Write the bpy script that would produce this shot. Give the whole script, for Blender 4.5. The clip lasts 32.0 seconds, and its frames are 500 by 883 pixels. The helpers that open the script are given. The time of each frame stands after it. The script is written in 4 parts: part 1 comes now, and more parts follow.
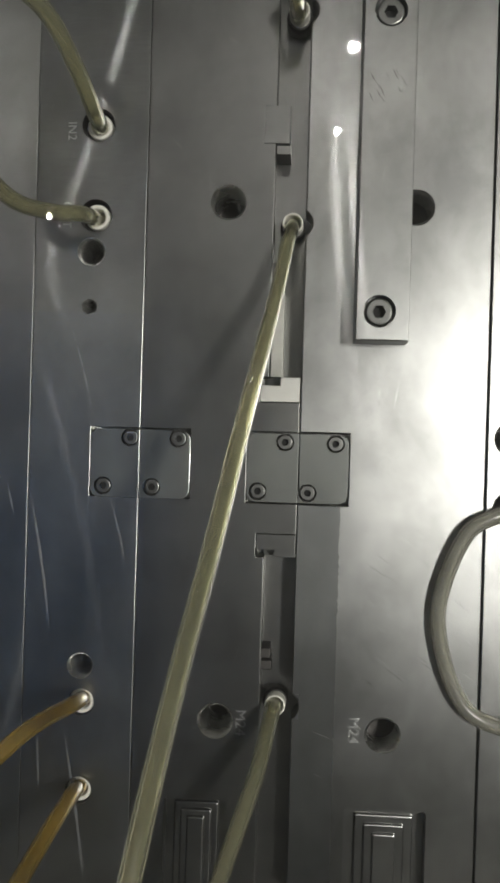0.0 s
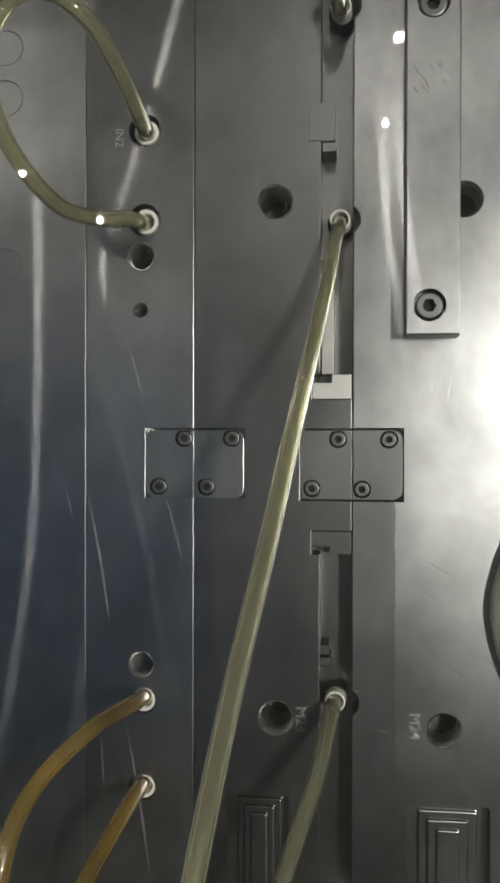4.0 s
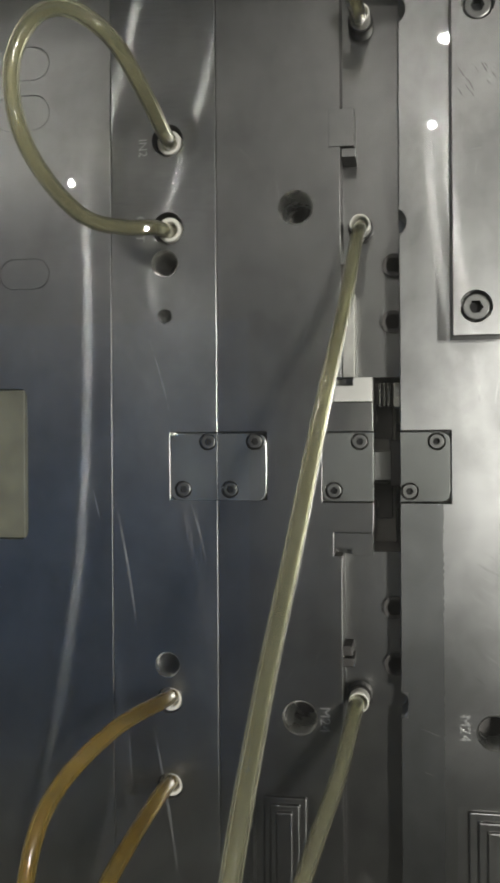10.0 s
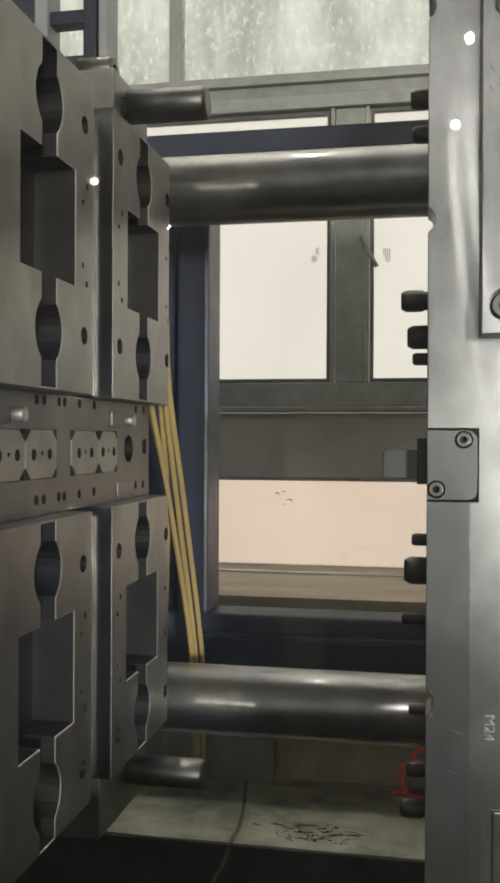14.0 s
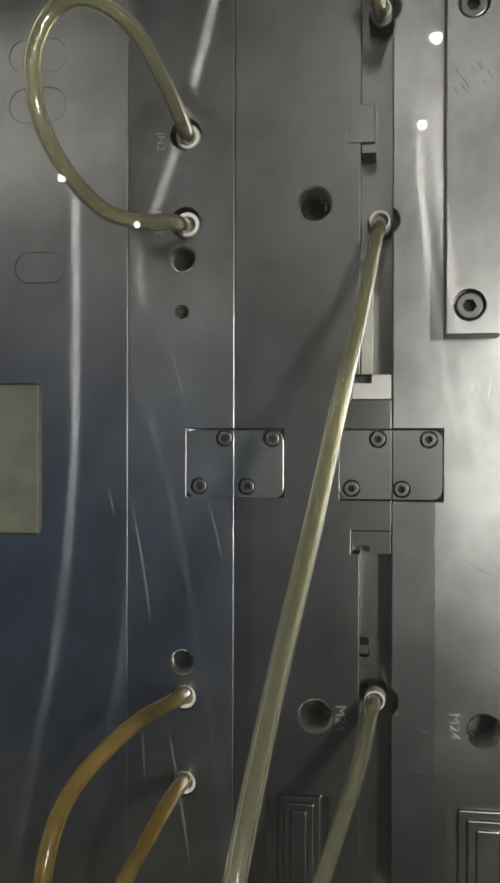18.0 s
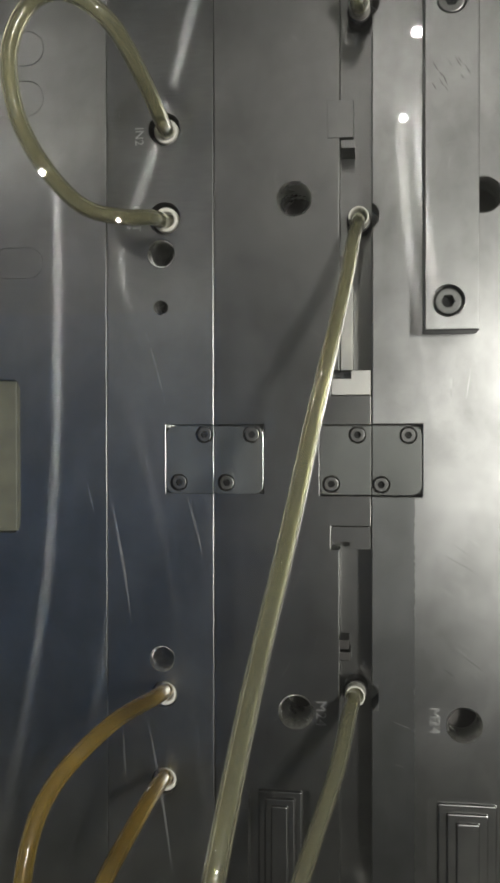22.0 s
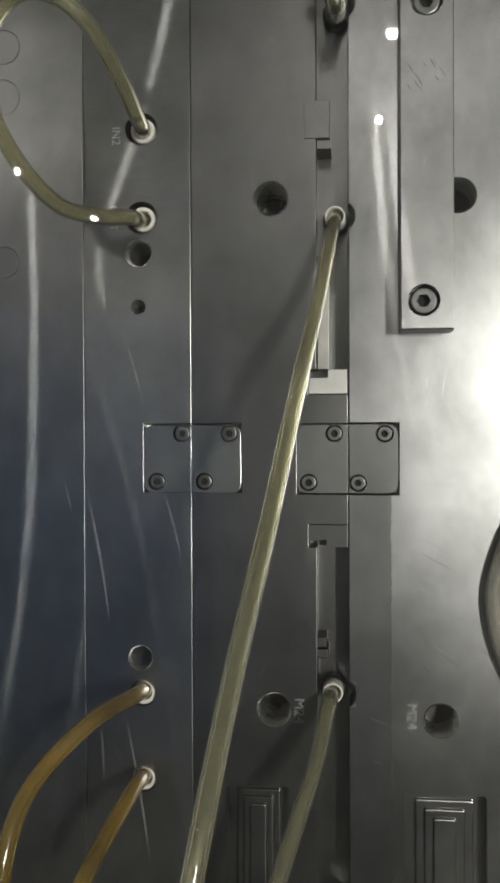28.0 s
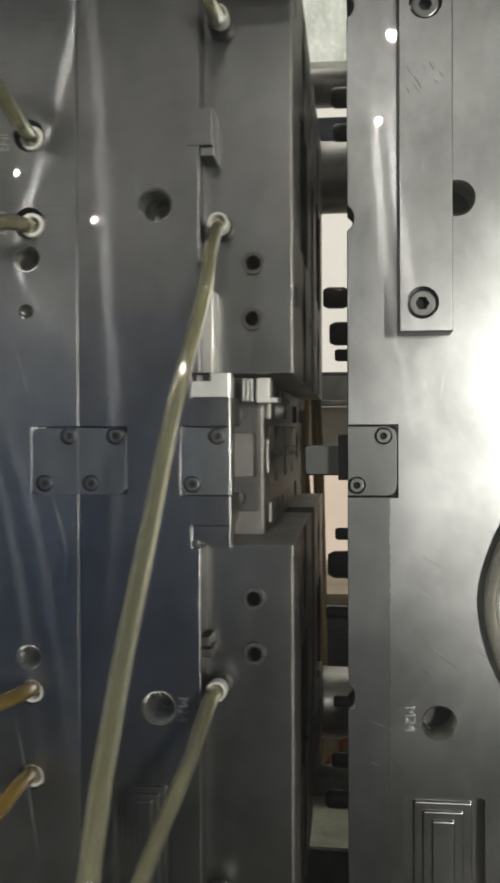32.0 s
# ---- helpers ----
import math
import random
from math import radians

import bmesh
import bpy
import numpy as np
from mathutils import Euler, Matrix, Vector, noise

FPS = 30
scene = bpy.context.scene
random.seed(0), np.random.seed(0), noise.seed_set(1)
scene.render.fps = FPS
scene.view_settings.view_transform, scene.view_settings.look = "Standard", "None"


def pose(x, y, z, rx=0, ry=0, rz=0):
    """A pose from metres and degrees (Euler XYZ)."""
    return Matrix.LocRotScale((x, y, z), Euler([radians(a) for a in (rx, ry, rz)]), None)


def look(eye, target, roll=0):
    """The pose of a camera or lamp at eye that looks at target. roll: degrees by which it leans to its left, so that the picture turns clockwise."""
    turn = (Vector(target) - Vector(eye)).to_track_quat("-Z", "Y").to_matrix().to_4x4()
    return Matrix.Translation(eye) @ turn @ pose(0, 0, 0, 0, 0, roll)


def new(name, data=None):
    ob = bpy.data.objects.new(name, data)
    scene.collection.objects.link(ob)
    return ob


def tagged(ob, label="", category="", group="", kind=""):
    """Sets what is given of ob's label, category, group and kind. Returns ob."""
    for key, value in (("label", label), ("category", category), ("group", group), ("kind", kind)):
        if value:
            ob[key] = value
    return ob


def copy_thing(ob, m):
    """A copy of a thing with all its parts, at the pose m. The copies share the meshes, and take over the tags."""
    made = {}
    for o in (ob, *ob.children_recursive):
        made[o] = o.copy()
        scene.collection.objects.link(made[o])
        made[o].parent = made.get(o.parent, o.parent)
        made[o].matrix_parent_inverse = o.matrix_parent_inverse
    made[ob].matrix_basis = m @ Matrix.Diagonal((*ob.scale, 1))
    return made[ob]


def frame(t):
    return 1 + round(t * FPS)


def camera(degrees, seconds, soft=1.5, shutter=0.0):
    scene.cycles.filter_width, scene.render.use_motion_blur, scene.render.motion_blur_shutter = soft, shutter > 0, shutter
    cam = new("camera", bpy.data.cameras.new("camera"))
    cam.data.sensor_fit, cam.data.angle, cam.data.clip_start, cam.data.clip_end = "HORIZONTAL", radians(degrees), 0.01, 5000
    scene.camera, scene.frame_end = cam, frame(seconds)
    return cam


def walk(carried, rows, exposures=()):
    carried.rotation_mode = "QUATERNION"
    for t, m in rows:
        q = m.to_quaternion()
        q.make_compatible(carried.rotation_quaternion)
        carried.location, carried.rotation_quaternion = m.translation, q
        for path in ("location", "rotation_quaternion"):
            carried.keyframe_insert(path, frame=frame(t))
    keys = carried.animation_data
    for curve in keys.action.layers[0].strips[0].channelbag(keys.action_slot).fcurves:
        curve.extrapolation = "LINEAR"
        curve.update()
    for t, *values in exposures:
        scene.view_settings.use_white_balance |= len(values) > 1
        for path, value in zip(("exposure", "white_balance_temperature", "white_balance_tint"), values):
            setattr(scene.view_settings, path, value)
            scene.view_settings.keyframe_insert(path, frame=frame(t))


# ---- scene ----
cam = camera(30.05, 32.0, soft=3.0, shutter=0.25)

# ---- camera: a hand-held phone that stands still before the guard window and turns a little ----
PATH = [
    (0.0, -0.0015, -0.5931, 1.2986, 3.47, -0.27, -1.69), (0.5, -0.0012, -0.5936, 1.2989, 3.47, -0.21, -1.72),
    (1.0, -0.0010, -0.5940, 1.2993, 4.41, -0.28, -1.53), (1.5, -0.0009, -0.5944, 1.2995, 5.28, -0.34, -1.41),
    (2.0, -0.0009, -0.5947, 1.2997, 5.30, -0.36, -1.34), (2.5, -0.0008, -0.5948, 1.2997, 6.00, -0.38, -1.29),
    (3.0, -0.0006, -0.5948, 1.2996, 6.53, -0.41, -1.21), (3.5, -0.0003, -0.5946, 1.2995, 6.56, -0.49, -0.46),
    (5.5, 0.0011, -0.6016, 1.2985, 7.51, -0.40, 0.58), (6.0, 0.0012, -0.6017, 1.2984, 8.06, -0.28, 0.65),
    (6.5, 0.0011, -0.6015, 1.2983, 8.94, -0.25, 0.49), (7.0, 0.0010, -0.6012, 1.2982, 9.19, -0.24, 0.42),
    (7.5, 0.0009, -0.6008, 1.2982, 9.20, -0.23, 0.46), (8.0, 0.0010, -0.6007, 1.2983, 9.22, -0.24, 0.49),
    (8.5, 0.0011, -0.6007, 1.2984, 9.24, -0.24, 0.53), (9.0, 0.0013, -0.6008, 1.2984, 9.26, -0.23, 0.54),
    (9.5, 0.0013, -0.6009, 1.2983, 9.26, -0.22, 0.55), (10.0, 0.0011, -0.6011, 1.2980, 9.80, -0.16, 0.35),
    (10.5, 0.0005, -0.6015, 1.2976, 10.00, -0.15, 0.18), (11.0, -0.0005, -0.6020, 1.2971, 10.36, -0.08, 0.38),
    (11.5, -0.0016, -0.6025, 1.2965, 10.38, -0.09, 0.00), (12.0, -0.0026, -0.6029, 1.2960, 10.80, -0.16, -0.02),
    (12.5, -0.0032, -0.6031, 1.2958, 11.06, -0.19, -0.06), (13.0, -0.0034, -0.6032, 1.2957, 10.95, -0.24, -0.47),
    (13.5, -0.0035, -0.6032, 1.2958, 10.95, -0.19, -0.29), (15.5, -0.0030, -0.6032, 1.2964, 11.00, -0.28, -0.23),
    (16.0, -0.0030, -0.6031, 1.2966, 10.49, -0.32, -0.27), (16.5, -0.0029, -0.6029, 1.2969, 9.73, -0.31, -0.39),
    (17.0, -0.0026, -0.6023, 1.2973, 9.37, -0.31, -0.36), (17.5, -0.0022, -0.6016, 1.2975, 9.23, -0.30, -0.17),
    (18.0, -0.0019, -0.6009, 1.2977, 9.06, -0.33, -0.14), (18.5, -0.0016, -0.6003, 1.2978, 8.74, -0.41, -0.14),
    (19.0, -0.0013, -0.6000, 1.2980, 8.47, -0.55, -0.07), (19.5, -0.0010, -0.5999, 1.2981, 8.32, -0.54, -0.07),
    (20.0, -0.0007, -0.5999, 1.2982, 8.31, -0.56, -0.04), (21.0, -0.0002, -0.5998, 1.2982, 8.18, -0.61, 0.02),
    (22.0, -0.0001, -0.5996, 1.2984, 8.00, -0.64, 0.07), (23.0, 0.0003, -0.5996, 1.2984, 7.83, -0.66, 0.13),
    (23.5, 0.0004, -0.5999, 1.2983, 7.81, -0.67, 0.20), (24.0, 0.0004, -0.6003, 1.2983, 7.73, -0.65, 0.23),
    (24.5, 0.0003, -0.6010, 1.2982, 7.40, -0.64, 0.29), (25.0, 0.0002, -0.6016, 1.2982, 6.99, -0.64, 0.25),
    (25.5, 0.0001, -0.6020, 1.2981, 6.50, -0.62, 0.29), (27.5, 0.0000, -0.6019, 1.2976, 6.52, -0.62, 0.34),
    (28.0, -0.0000, -0.6020, 1.2976, 6.60, -0.63, 0.23), (29.0, 0.0001, -0.6022, 1.2979, 6.61, -0.65, 0.21),
    (30.0, 0.0006, -0.6022, 1.2984, 6.56, -0.65, 0.31), (31.0, 0.0007, -0.6022, 1.2986, 6.50, -0.64, 0.38),
    (31.5, 0.0005, -0.6022, 1.2985, 6.51, -0.66, 0.34), (32.0, 0.0003, -0.6022, 1.2984, 6.55, -0.57, 0.20)]
walk(cam, [(t, pose(x, y, z, 90 + pitch, roll, yaw)) for t, x, y, z, yaw, pitch, roll in PATH],
     exposures=[(0.0, -0.19), (3.0, -0.16), (6.0, -0.05), (9.9, -0.02), (10.5, 0.17), (11.0, 0.18), (13.0, 0.2), (15.3, -0.2), (16.2, -0.28), (17.2, -0.19), (22.0, -0.13), (25.0, -0.15), (28.0, -0.19), (31.0, -0.16), (32.0, -0.05)])
scene.view_settings.exposure = 0.0

# ---- how far the moving half stands open, and how far its guide pins do ----
OPEN = [(0, 0), (9.8, 0), (9.9, -0.006), (10.0, -0.0163), (10.1, -0.027), (10.2, -0.0414), (10.3, -0.0600), (10.4, -0.0889),
        (10.5, -0.1226), (10.6, -0.1632), (10.7, -0.210), (10.8, -0.254), (10.9, -0.300), (11.0, -0.338), (11.15, -0.359),
        (11.3, -0.369), (11.5, -0.372), (11.65, -0.368), (11.8, -0.355), (12.0, -0.345), (12.15, -0.344), (12.5, -0.344),
        (12.65, -0.347), (12.8, -0.357), (13.0, -0.372), (13.2, -0.371), (13.35, -0.362), (13.5, -0.345), (13.8, -0.352),
        (14.1, -0.372), (14.6, -0.372), (14.8, -0.362), (15.0, -0.332), (15.2, -0.280), (15.5, -0.192), (15.6, -0.160),
        (15.8, -0.096), (16.0, -0.0514), (16.2, -0.034), (16.5, -0.0169), (16.75, -0.0102), (17.0, -0.0050), (17.3, -0.0006), (17.5, 0), (31.2, 0), (31.4, -0.0040),
        (31.5, -0.0068), (31.6, -0.0105), (31.7, -0.018), (31.8, -0.031), (31.9, -0.050), (32.0, -0.0755)]
PINS = [r for r in OPEN if r[0] <= 11.5] + [(12.0, -0.374), (14.6, -0.374)] + [r for r in OPEN if r[0] > 14.7]

# ---- light: daylight through the hall's gate and the windows, high-bay lamps under the roof ----
world = bpy.data.worlds.new("sky")
scene.world = world
world.use_nodes = True
sky = world.node_tree.nodes.new("ShaderNodeTexSky")
sky.sky_type, sky.sun_disc, sky.sun_elevation, sky.sun_rotation = "NISHITA", False, radians(40), radians(200)
world.node_tree.links.new(sky.outputs[0], world.node_tree.nodes["Background"].inputs[0])
world.node_tree.nodes["Background"].inputs[1].default_value = 0.06
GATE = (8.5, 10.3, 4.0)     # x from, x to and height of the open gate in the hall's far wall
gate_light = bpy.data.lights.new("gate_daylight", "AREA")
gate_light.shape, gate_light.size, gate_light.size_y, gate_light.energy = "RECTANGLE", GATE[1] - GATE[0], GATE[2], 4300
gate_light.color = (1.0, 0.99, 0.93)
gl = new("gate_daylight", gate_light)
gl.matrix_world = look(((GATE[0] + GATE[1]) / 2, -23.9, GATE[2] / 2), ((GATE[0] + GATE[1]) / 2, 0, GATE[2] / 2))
LAMP_GLOW, WINDOW_GLOW = 700.0, 0.88


# ---- materials ----
def nodes(name):
    m = bpy.data.materials.new(name)
    m.use_nodes = True
    t = m.node_tree
    return m, t, t.nodes["Principled BSDF"], t.nodes["Material Output"]


def add(t, kind, **values):
    n = t.nodes.new("ShaderNode" + kind)
    for k, v in values.items():
        n.inputs[k].default_value = v
    return n


def coords(t, scale):
    c = add(t, "TexCoord")
    m = add(t, "Mapping", Scale=scale)
    t.links.new(c.outputs["Object"], m.inputs[0])
    return m.outputs[0]


def ramp(t, value, stops):
    r = t.nodes.new("ShaderNodeValToRGB")
    while len(r.color_ramp.elements) < len(stops):
        r.color_ramp.elements.new(0.5)
    for e, (p, c) in zip(r.color_ramp.elements, stops):
        e.position, e.color = p, (*c, 1) if isinstance(c, tuple) else (c, c, c, 1)
    t.links.new(value, r.inputs[0])
    return r.outputs[0]


def steel(name, colour, rough, shine=0.45, grind=(60, 60, 900), wave=0.25, streak=0.75, gloss=0.22, relief=0.004, swirl=0.0, dirt=0.45, wide=0.0, lobes=((0.3, 1.0, 0.75, 0.0), (0.7, 0.52, 0.95, 0.0)), tilt=0.0, stray=0.07, grain=0.0, swing=None, streak_heights=()):
    """Ground tool steel: a broad grey sheen and a sharper one that the grinding marks draw out."""
    m, t, p, out = nodes(name)
    fine = add(t, "TexNoise", Scale=1.0, Detail=4.0)
    t.links.new(coords(t, grind), fine.inputs["Vector"])
    broad = add(t, "TexNoise", Scale=9.0, Detail=5.0, Roughness=0.6)
    t.links.new(coords(t, (1, 1, 1)), broad.inputs["Vector"])
    swell = add(t, "TexNoise", Scale=5.0, Detail=1.0)
    t.links.new(coords(t, (1, 1, 0.5)), swell.inputs["Vector"])
    dark = tuple(c * 0.74 for c in colour)
    tone = ramp(t, broad.outputs[0], [(0.32, dark), (0.66, colour)])
    # fingermarks and dried coolant dull the surface in blots
    blot = add(t, "TexNoise", Scale=20.0, Detail=6.0, Roughness=0.6, Distortion=0.2)
    t.links.new(coords(t, (1, 1, 0.7)), blot.inputs["Vector"])
    spots = ramp(t, blot.outputs[0], [(0.36, 0.55), (0.62, 1.0)])
    stained = add(t, "MixRGB", Fac=dirt)
    stained.blend_type = "MULTIPLY"
    t.links.new(tone, stained.inputs[1])
    t.links.new(spots, stained.inputs[2])
    tone = stained.outputs[0]
    b1 = add(t, "Bump", Strength=wave, Distance=0.004)
    t.links.new(swell.outputs[0], b1.inputs["Height"])
    b2 = add(t, "Bump", Strength=relief, Distance=0.0004)
    t.links.new(fine.outputs[0], b2.inputs["Height"])
    t.links.new(b1.outputs[0], b2.inputs["Normal"])
    if swirl:
        # arcs left by a hand grinder, strongest where it was used most
        arc = add(t, "Mapping", Rotation=(0, radians(-62), 0))
        arc.vector_type = "TEXTURE"
        arc.inputs["Scale"].default_value = (1 / 60, 1 / 60, 1 / 700)
        c = add(t, "TexCoord")
        bend = add(t, "TexNoise", Scale=14.0, Detail=1.0)
        t.links.new(c.outputs["Object"], bend.inputs["Vector"])
        moved = add(t, "VectorMath")
        moved.operation = "MULTIPLY_ADD"
        moved.inputs[1].default_value = (0.02, 0.02, 0.02)
        t.links.new(bend.outputs["Color"], moved.inputs[0])
        t.links.new(c.outputs["Object"], moved.inputs[2])
        t.links.new(moved.outputs[0], arc.inputs[0])
        marks = add(t, "TexNoise", Scale=1.0, Detail=3.0, Roughness=0.7)
        t.links.new(arc.outputs[0], marks.inputs["Vector"])
        amount = add(t, "Math")
        amount.operation = "MULTIPLY"
        t.links.new(marks.outputs[0], amount.inputs[0])
        t.links.new(ramp(t, broad.outputs[0], [(0.38, 0.15), (0.62, 1.0)]), amount.inputs[1])
        b4 = add(t, "Bump", Strength=swirl, Distance=0.0006)
        t.links.new(amount.outputs[0], b4.inputs["Height"])
        t.links.new(b2.outputs[0], b4.inputs["Normal"])
        b2 = b4
    p.inputs["Metallic"].default_value = 1.0
    t.links.new(tone, p.inputs["Base Color"])
    t.links.new(ramp(t, broad.outputs[0], [(0.3, rough * 0.98), (0.7, min(1, rough * 1.06))]), p.inputs["Roughness"])
    t.links.new(b2.outputs[0], p.inputs["Normal"])
    # grinding marks wander a little, so the drawn-out lobes lean this way and that
    wander = add(t, "TexNoise", Scale=1.8, Detail=1.0)
    t.links.new(coords(t, (1, 1, 1)), wander.inputs["Vector"])

    def tangent(lean_by):
        lean = add(t, "MapRange")
        lean.inputs["From Min"].default_value, lean.inputs["From Max"].default_value = 0.3, 0.7
        lean.inputs["To Min"].default_value, lean.inputs["To Max"].default_value = lean_by - stray, lean_by + stray
        t.links.new(wander.outputs[0], lean.inputs["Value"])
        slant = lean.outputs[0]
        if swing:       # the wheel swept in an arc: the marks lean otherwise further down
            place, height = add(t, "TexCoord"), add(t, "SeparateXYZ")
            t.links.new(place.outputs["Object"], height.inputs[0])
            arc_lean, total = add(t, "MapRange"), add(t, "Math")
            arc_lean.interpolation_type = "SMOOTHSTEP"
            for k, v in zip(("From Min", "From Max", "To Min", "To Max"), swing):
                arc_lean.inputs[k].default_value = v
            t.links.new(height.outputs["Z"], arc_lean.inputs["Value"])
            t.links.new(slant, total.inputs[0])
            t.links.new(arc_lean.outputs[0], total.inputs[1])
            slant = total.outputs[0]
        up = add(t, "CombineXYZ", X=1.0, Y=0.6, Z=0.0)
        t.links.new(slant, up.inputs["Z"])
        return up.outputs[0]

    p.inputs["Anisotropic"].default_value = wide
    if wide:
        t.links.new(tangent(tilt), p.inputs["Tangent"])
    mix = p
    # each lobe: its share, its part of the gloss, its part of the streak and its own lean
    for weight, sharp, draw, turn in lobes:
        if not weight:
            continue
        g = add(t, "BsdfAnisotropic", Roughness=gloss * sharp, Anisotropy=min(0.94, streak * draw))
        g.distribution = "BECKMANN"
        t.links.new(tangent(tilt + turn), g.inputs["Tangent"])
        t.links.new(tone, g.inputs["Color"])
        t.links.new(b1.outputs[0], g.inputs["Normal"])
        nxt = add(t, "MixShader")
        share = shine * weight
        amount = ramp(t, fine.outputs[0], [(0.36, share * (1 - grain)), (0.64, min(1, share * (1 + grain)))])
        if streak_heights and draw:      # sheen share set by height, to place the lamps' streaks
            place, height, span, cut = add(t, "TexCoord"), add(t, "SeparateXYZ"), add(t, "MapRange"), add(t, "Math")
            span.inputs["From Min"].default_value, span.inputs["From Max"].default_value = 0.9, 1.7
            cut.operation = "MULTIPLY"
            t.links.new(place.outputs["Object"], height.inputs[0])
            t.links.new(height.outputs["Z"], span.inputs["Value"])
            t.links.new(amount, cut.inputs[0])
            t.links.new(ramp(t, span.outputs[0], [((z - 0.9) / 0.8, v) for z, v in streak_heights]), cut.inputs[1])
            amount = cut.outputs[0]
        t.links.new(amount, nxt.inputs["Fac"])
        t.links.new(mix.outputs[0], nxt.inputs[1])
        t.links.new(g.outputs[0], nxt.inputs[2])
        mix = nxt
    t.links.new(mix.outputs[0], out.inputs[0])
    return m


def plain(name, colour, rough=0.5, metal=0.0, vary=0.25, scale=14.0, bump=0.1, size=(1, 1, 1), fine=0.001, **more):
    m, t, p, out = nodes(name)
    n = add(t, "TexNoise", Scale=scale, Detail=6.0, Roughness=0.65)
    t.links.new(coords(t, size), n.inputs["Vector"])
    t.links.new(ramp(t, n.outputs[0], [(0.3, tuple(c * (1 - vary) for c in colour)), (0.7, tuple(min(1, c * (1 + vary)) for c in colour))]), p.inputs["Base Color"])
    p.inputs["Metallic"].default_value = metal
    t.links.new(ramp(t, n.outputs[0], [(0.3, min(1, rough * 1.2)), (0.7, rough * 0.85)]), p.inputs["Roughness"])
    b = add(t, "Bump", Strength=bump, Distance=fine)
    t.links.new(n.outputs[0], b.inputs["Height"])
    t.links.new(b.outputs[0], p.inputs["Normal"])
    for k, v in more.items():
        p.inputs[k.replace("_", " ")].default_value = v
    return m


def glow(name, colour, strength):
    m, t, p, out = nodes(name)
    e = add(t, "Emission", Color=(*colour, 1), Strength=strength)
    t.links.new(e.outputs[0], out.inputs[0])
    return m


STEEL = steel("ground_steel", (0.27, 0.27, 0.26), 0.29, shine=0.2, lobes=((2.4, 1.25, 0.0, 0.0), (0.8, 0.52, 0.95, 0.0)), streak=0.9, gloss=0.26, wave=0.15)
# Last argument: height stops that paint where the lamp streaks' sheen shows.
STEEL_LEFT = steel("milled_steel", (0.40, 0.40, 0.385), 0.29, shine=0.42, streak=0.915, gloss=0.27, wave=0.06, lobes=((1.1, 1.2, 0.0, 0.0), (1.3, 0.60, 1.03, 0.0)), tilt=-0.37, stray=0.05, swing=(1.33, 1.44, 0.62, 0.0), grain=0.04, streak_heights=((1.10, 0.04), (1.37, 0.12), (1.41, 0.8), (1.45, 1.0)))
STEEL_BACK = steel("back_plate_steel", (0.40, 0.40, 0.385), 0.29, shine=0.42, streak=0.915, gloss=0.27, wave=0.06, lobes=((1.1, 1.2, 0.0, 0.0), (1.2, 0.60, 1.03, 0.0)), tilt=-0.06, stray=0.02, grain=0.04, streak_heights=((1.08, 0.05), (1.18, 0.35), (1.38, 0.8), (1.44, 0.9), (1.50, 0.1)))
STEEL_FIXED = steel("fixed_plate_steel", (0.45, 0.45, 0.44), 0.29, shine=0.22, wide=0.5, grind=(40, 40, 500), swirl=0.012, dirt=0.7, streak=0.92, gloss=0.26, wave=0.15, lobes=((2.9, 1.22, 0.0, 0.0), (1.0, 0.55, 0.97, 0.0)), tilt=0.1, stray=0.09, streak_heights=((1.25, 0.25), (1.36, 0.5), (1.42, 1.0), (1.48, 1.0), (1.51, 0.2)))
STEEL_BRIGHT = steel("bright_steel", (0.88, 0.87, 0.82), 0.6, shine=0.2, grind=(500, 60, 60))
STEEL_BARE = steel("scuffed_bare_steel", (0.62, 0.61, 0.56), 0.5, shine=0.15, grind=(500, 60, 60), dirt=0.9)
STEEL_FACE = steel("parting_face_steel", (0.47, 0.45, 0.41), 0.46, shine=0.12, grind=(60, 60, 500))
# Runner parts: shade of the gap put into a darker face steel.
STEEL_DIM = steel("dim_steel", (0.26, 0.245, 0.225), 0.42, shine=0.1)
# Dark parts and scratches; in bores and recesses the colour stands for shade.
STEEL_DARK = steel("dark_and_recess_shade_steel", (0.10, 0.095, 0.09), 0.5, shine=0.08)
STEEL_BAR = steel("tie_bar_chrome", (0.48, 0.47, 0.44), 0.44, shine=0.3, lobes=((1.0, 0.8, 1.0, 0.0),), grind=(4, 200, 200), streak=0.0, gloss=0.1, wave=0.05)
LATCH = steel("latch_steel", (0.29, 0.30, 0.285), 0.36, wave=0.08)
STEEL_LAND = steel("dull_edge_steel", (0.152, 0.156, 0.152), 0.34, shine=0.1, wide=0.4)
BLACK_STEEL = plain("black_oxide_screw", (0.14, 0.14, 0.134), 0.34, 1.0)
# Near-black copy for hex sockets: shade of the recess put into the colour.
SOCKET = plain("socket_shade", (0.02, 0.02, 0.02), 0.85)
THREAD = plain("thread_steel", (0.52, 0.52, 0.50), 0.26, 1.0)
PEG = plain("dark_peg_steel", (0.06, 0.055, 0.05), 0.35, 0.8)
WHITE_RING = plain("white_nylon", (0.78, 0.76, 0.68), 0.45)
HOSE = plain("yellowed_hose", (0.76, 0.74, 0.53), 0.05, vary=0.10, scale=10, bump=0.02, Transmission_Weight=0.9, IOR=1.4, Coat_Weight=0.8)
HOSE_AMBER = plain("amber_hose", (0.66, 0.48, 0.13), 0.10, vary=0.25, scale=14, bump=0.02, Transmission_Weight=0.8, IOR=1.4, Coat_Weight=0.6)
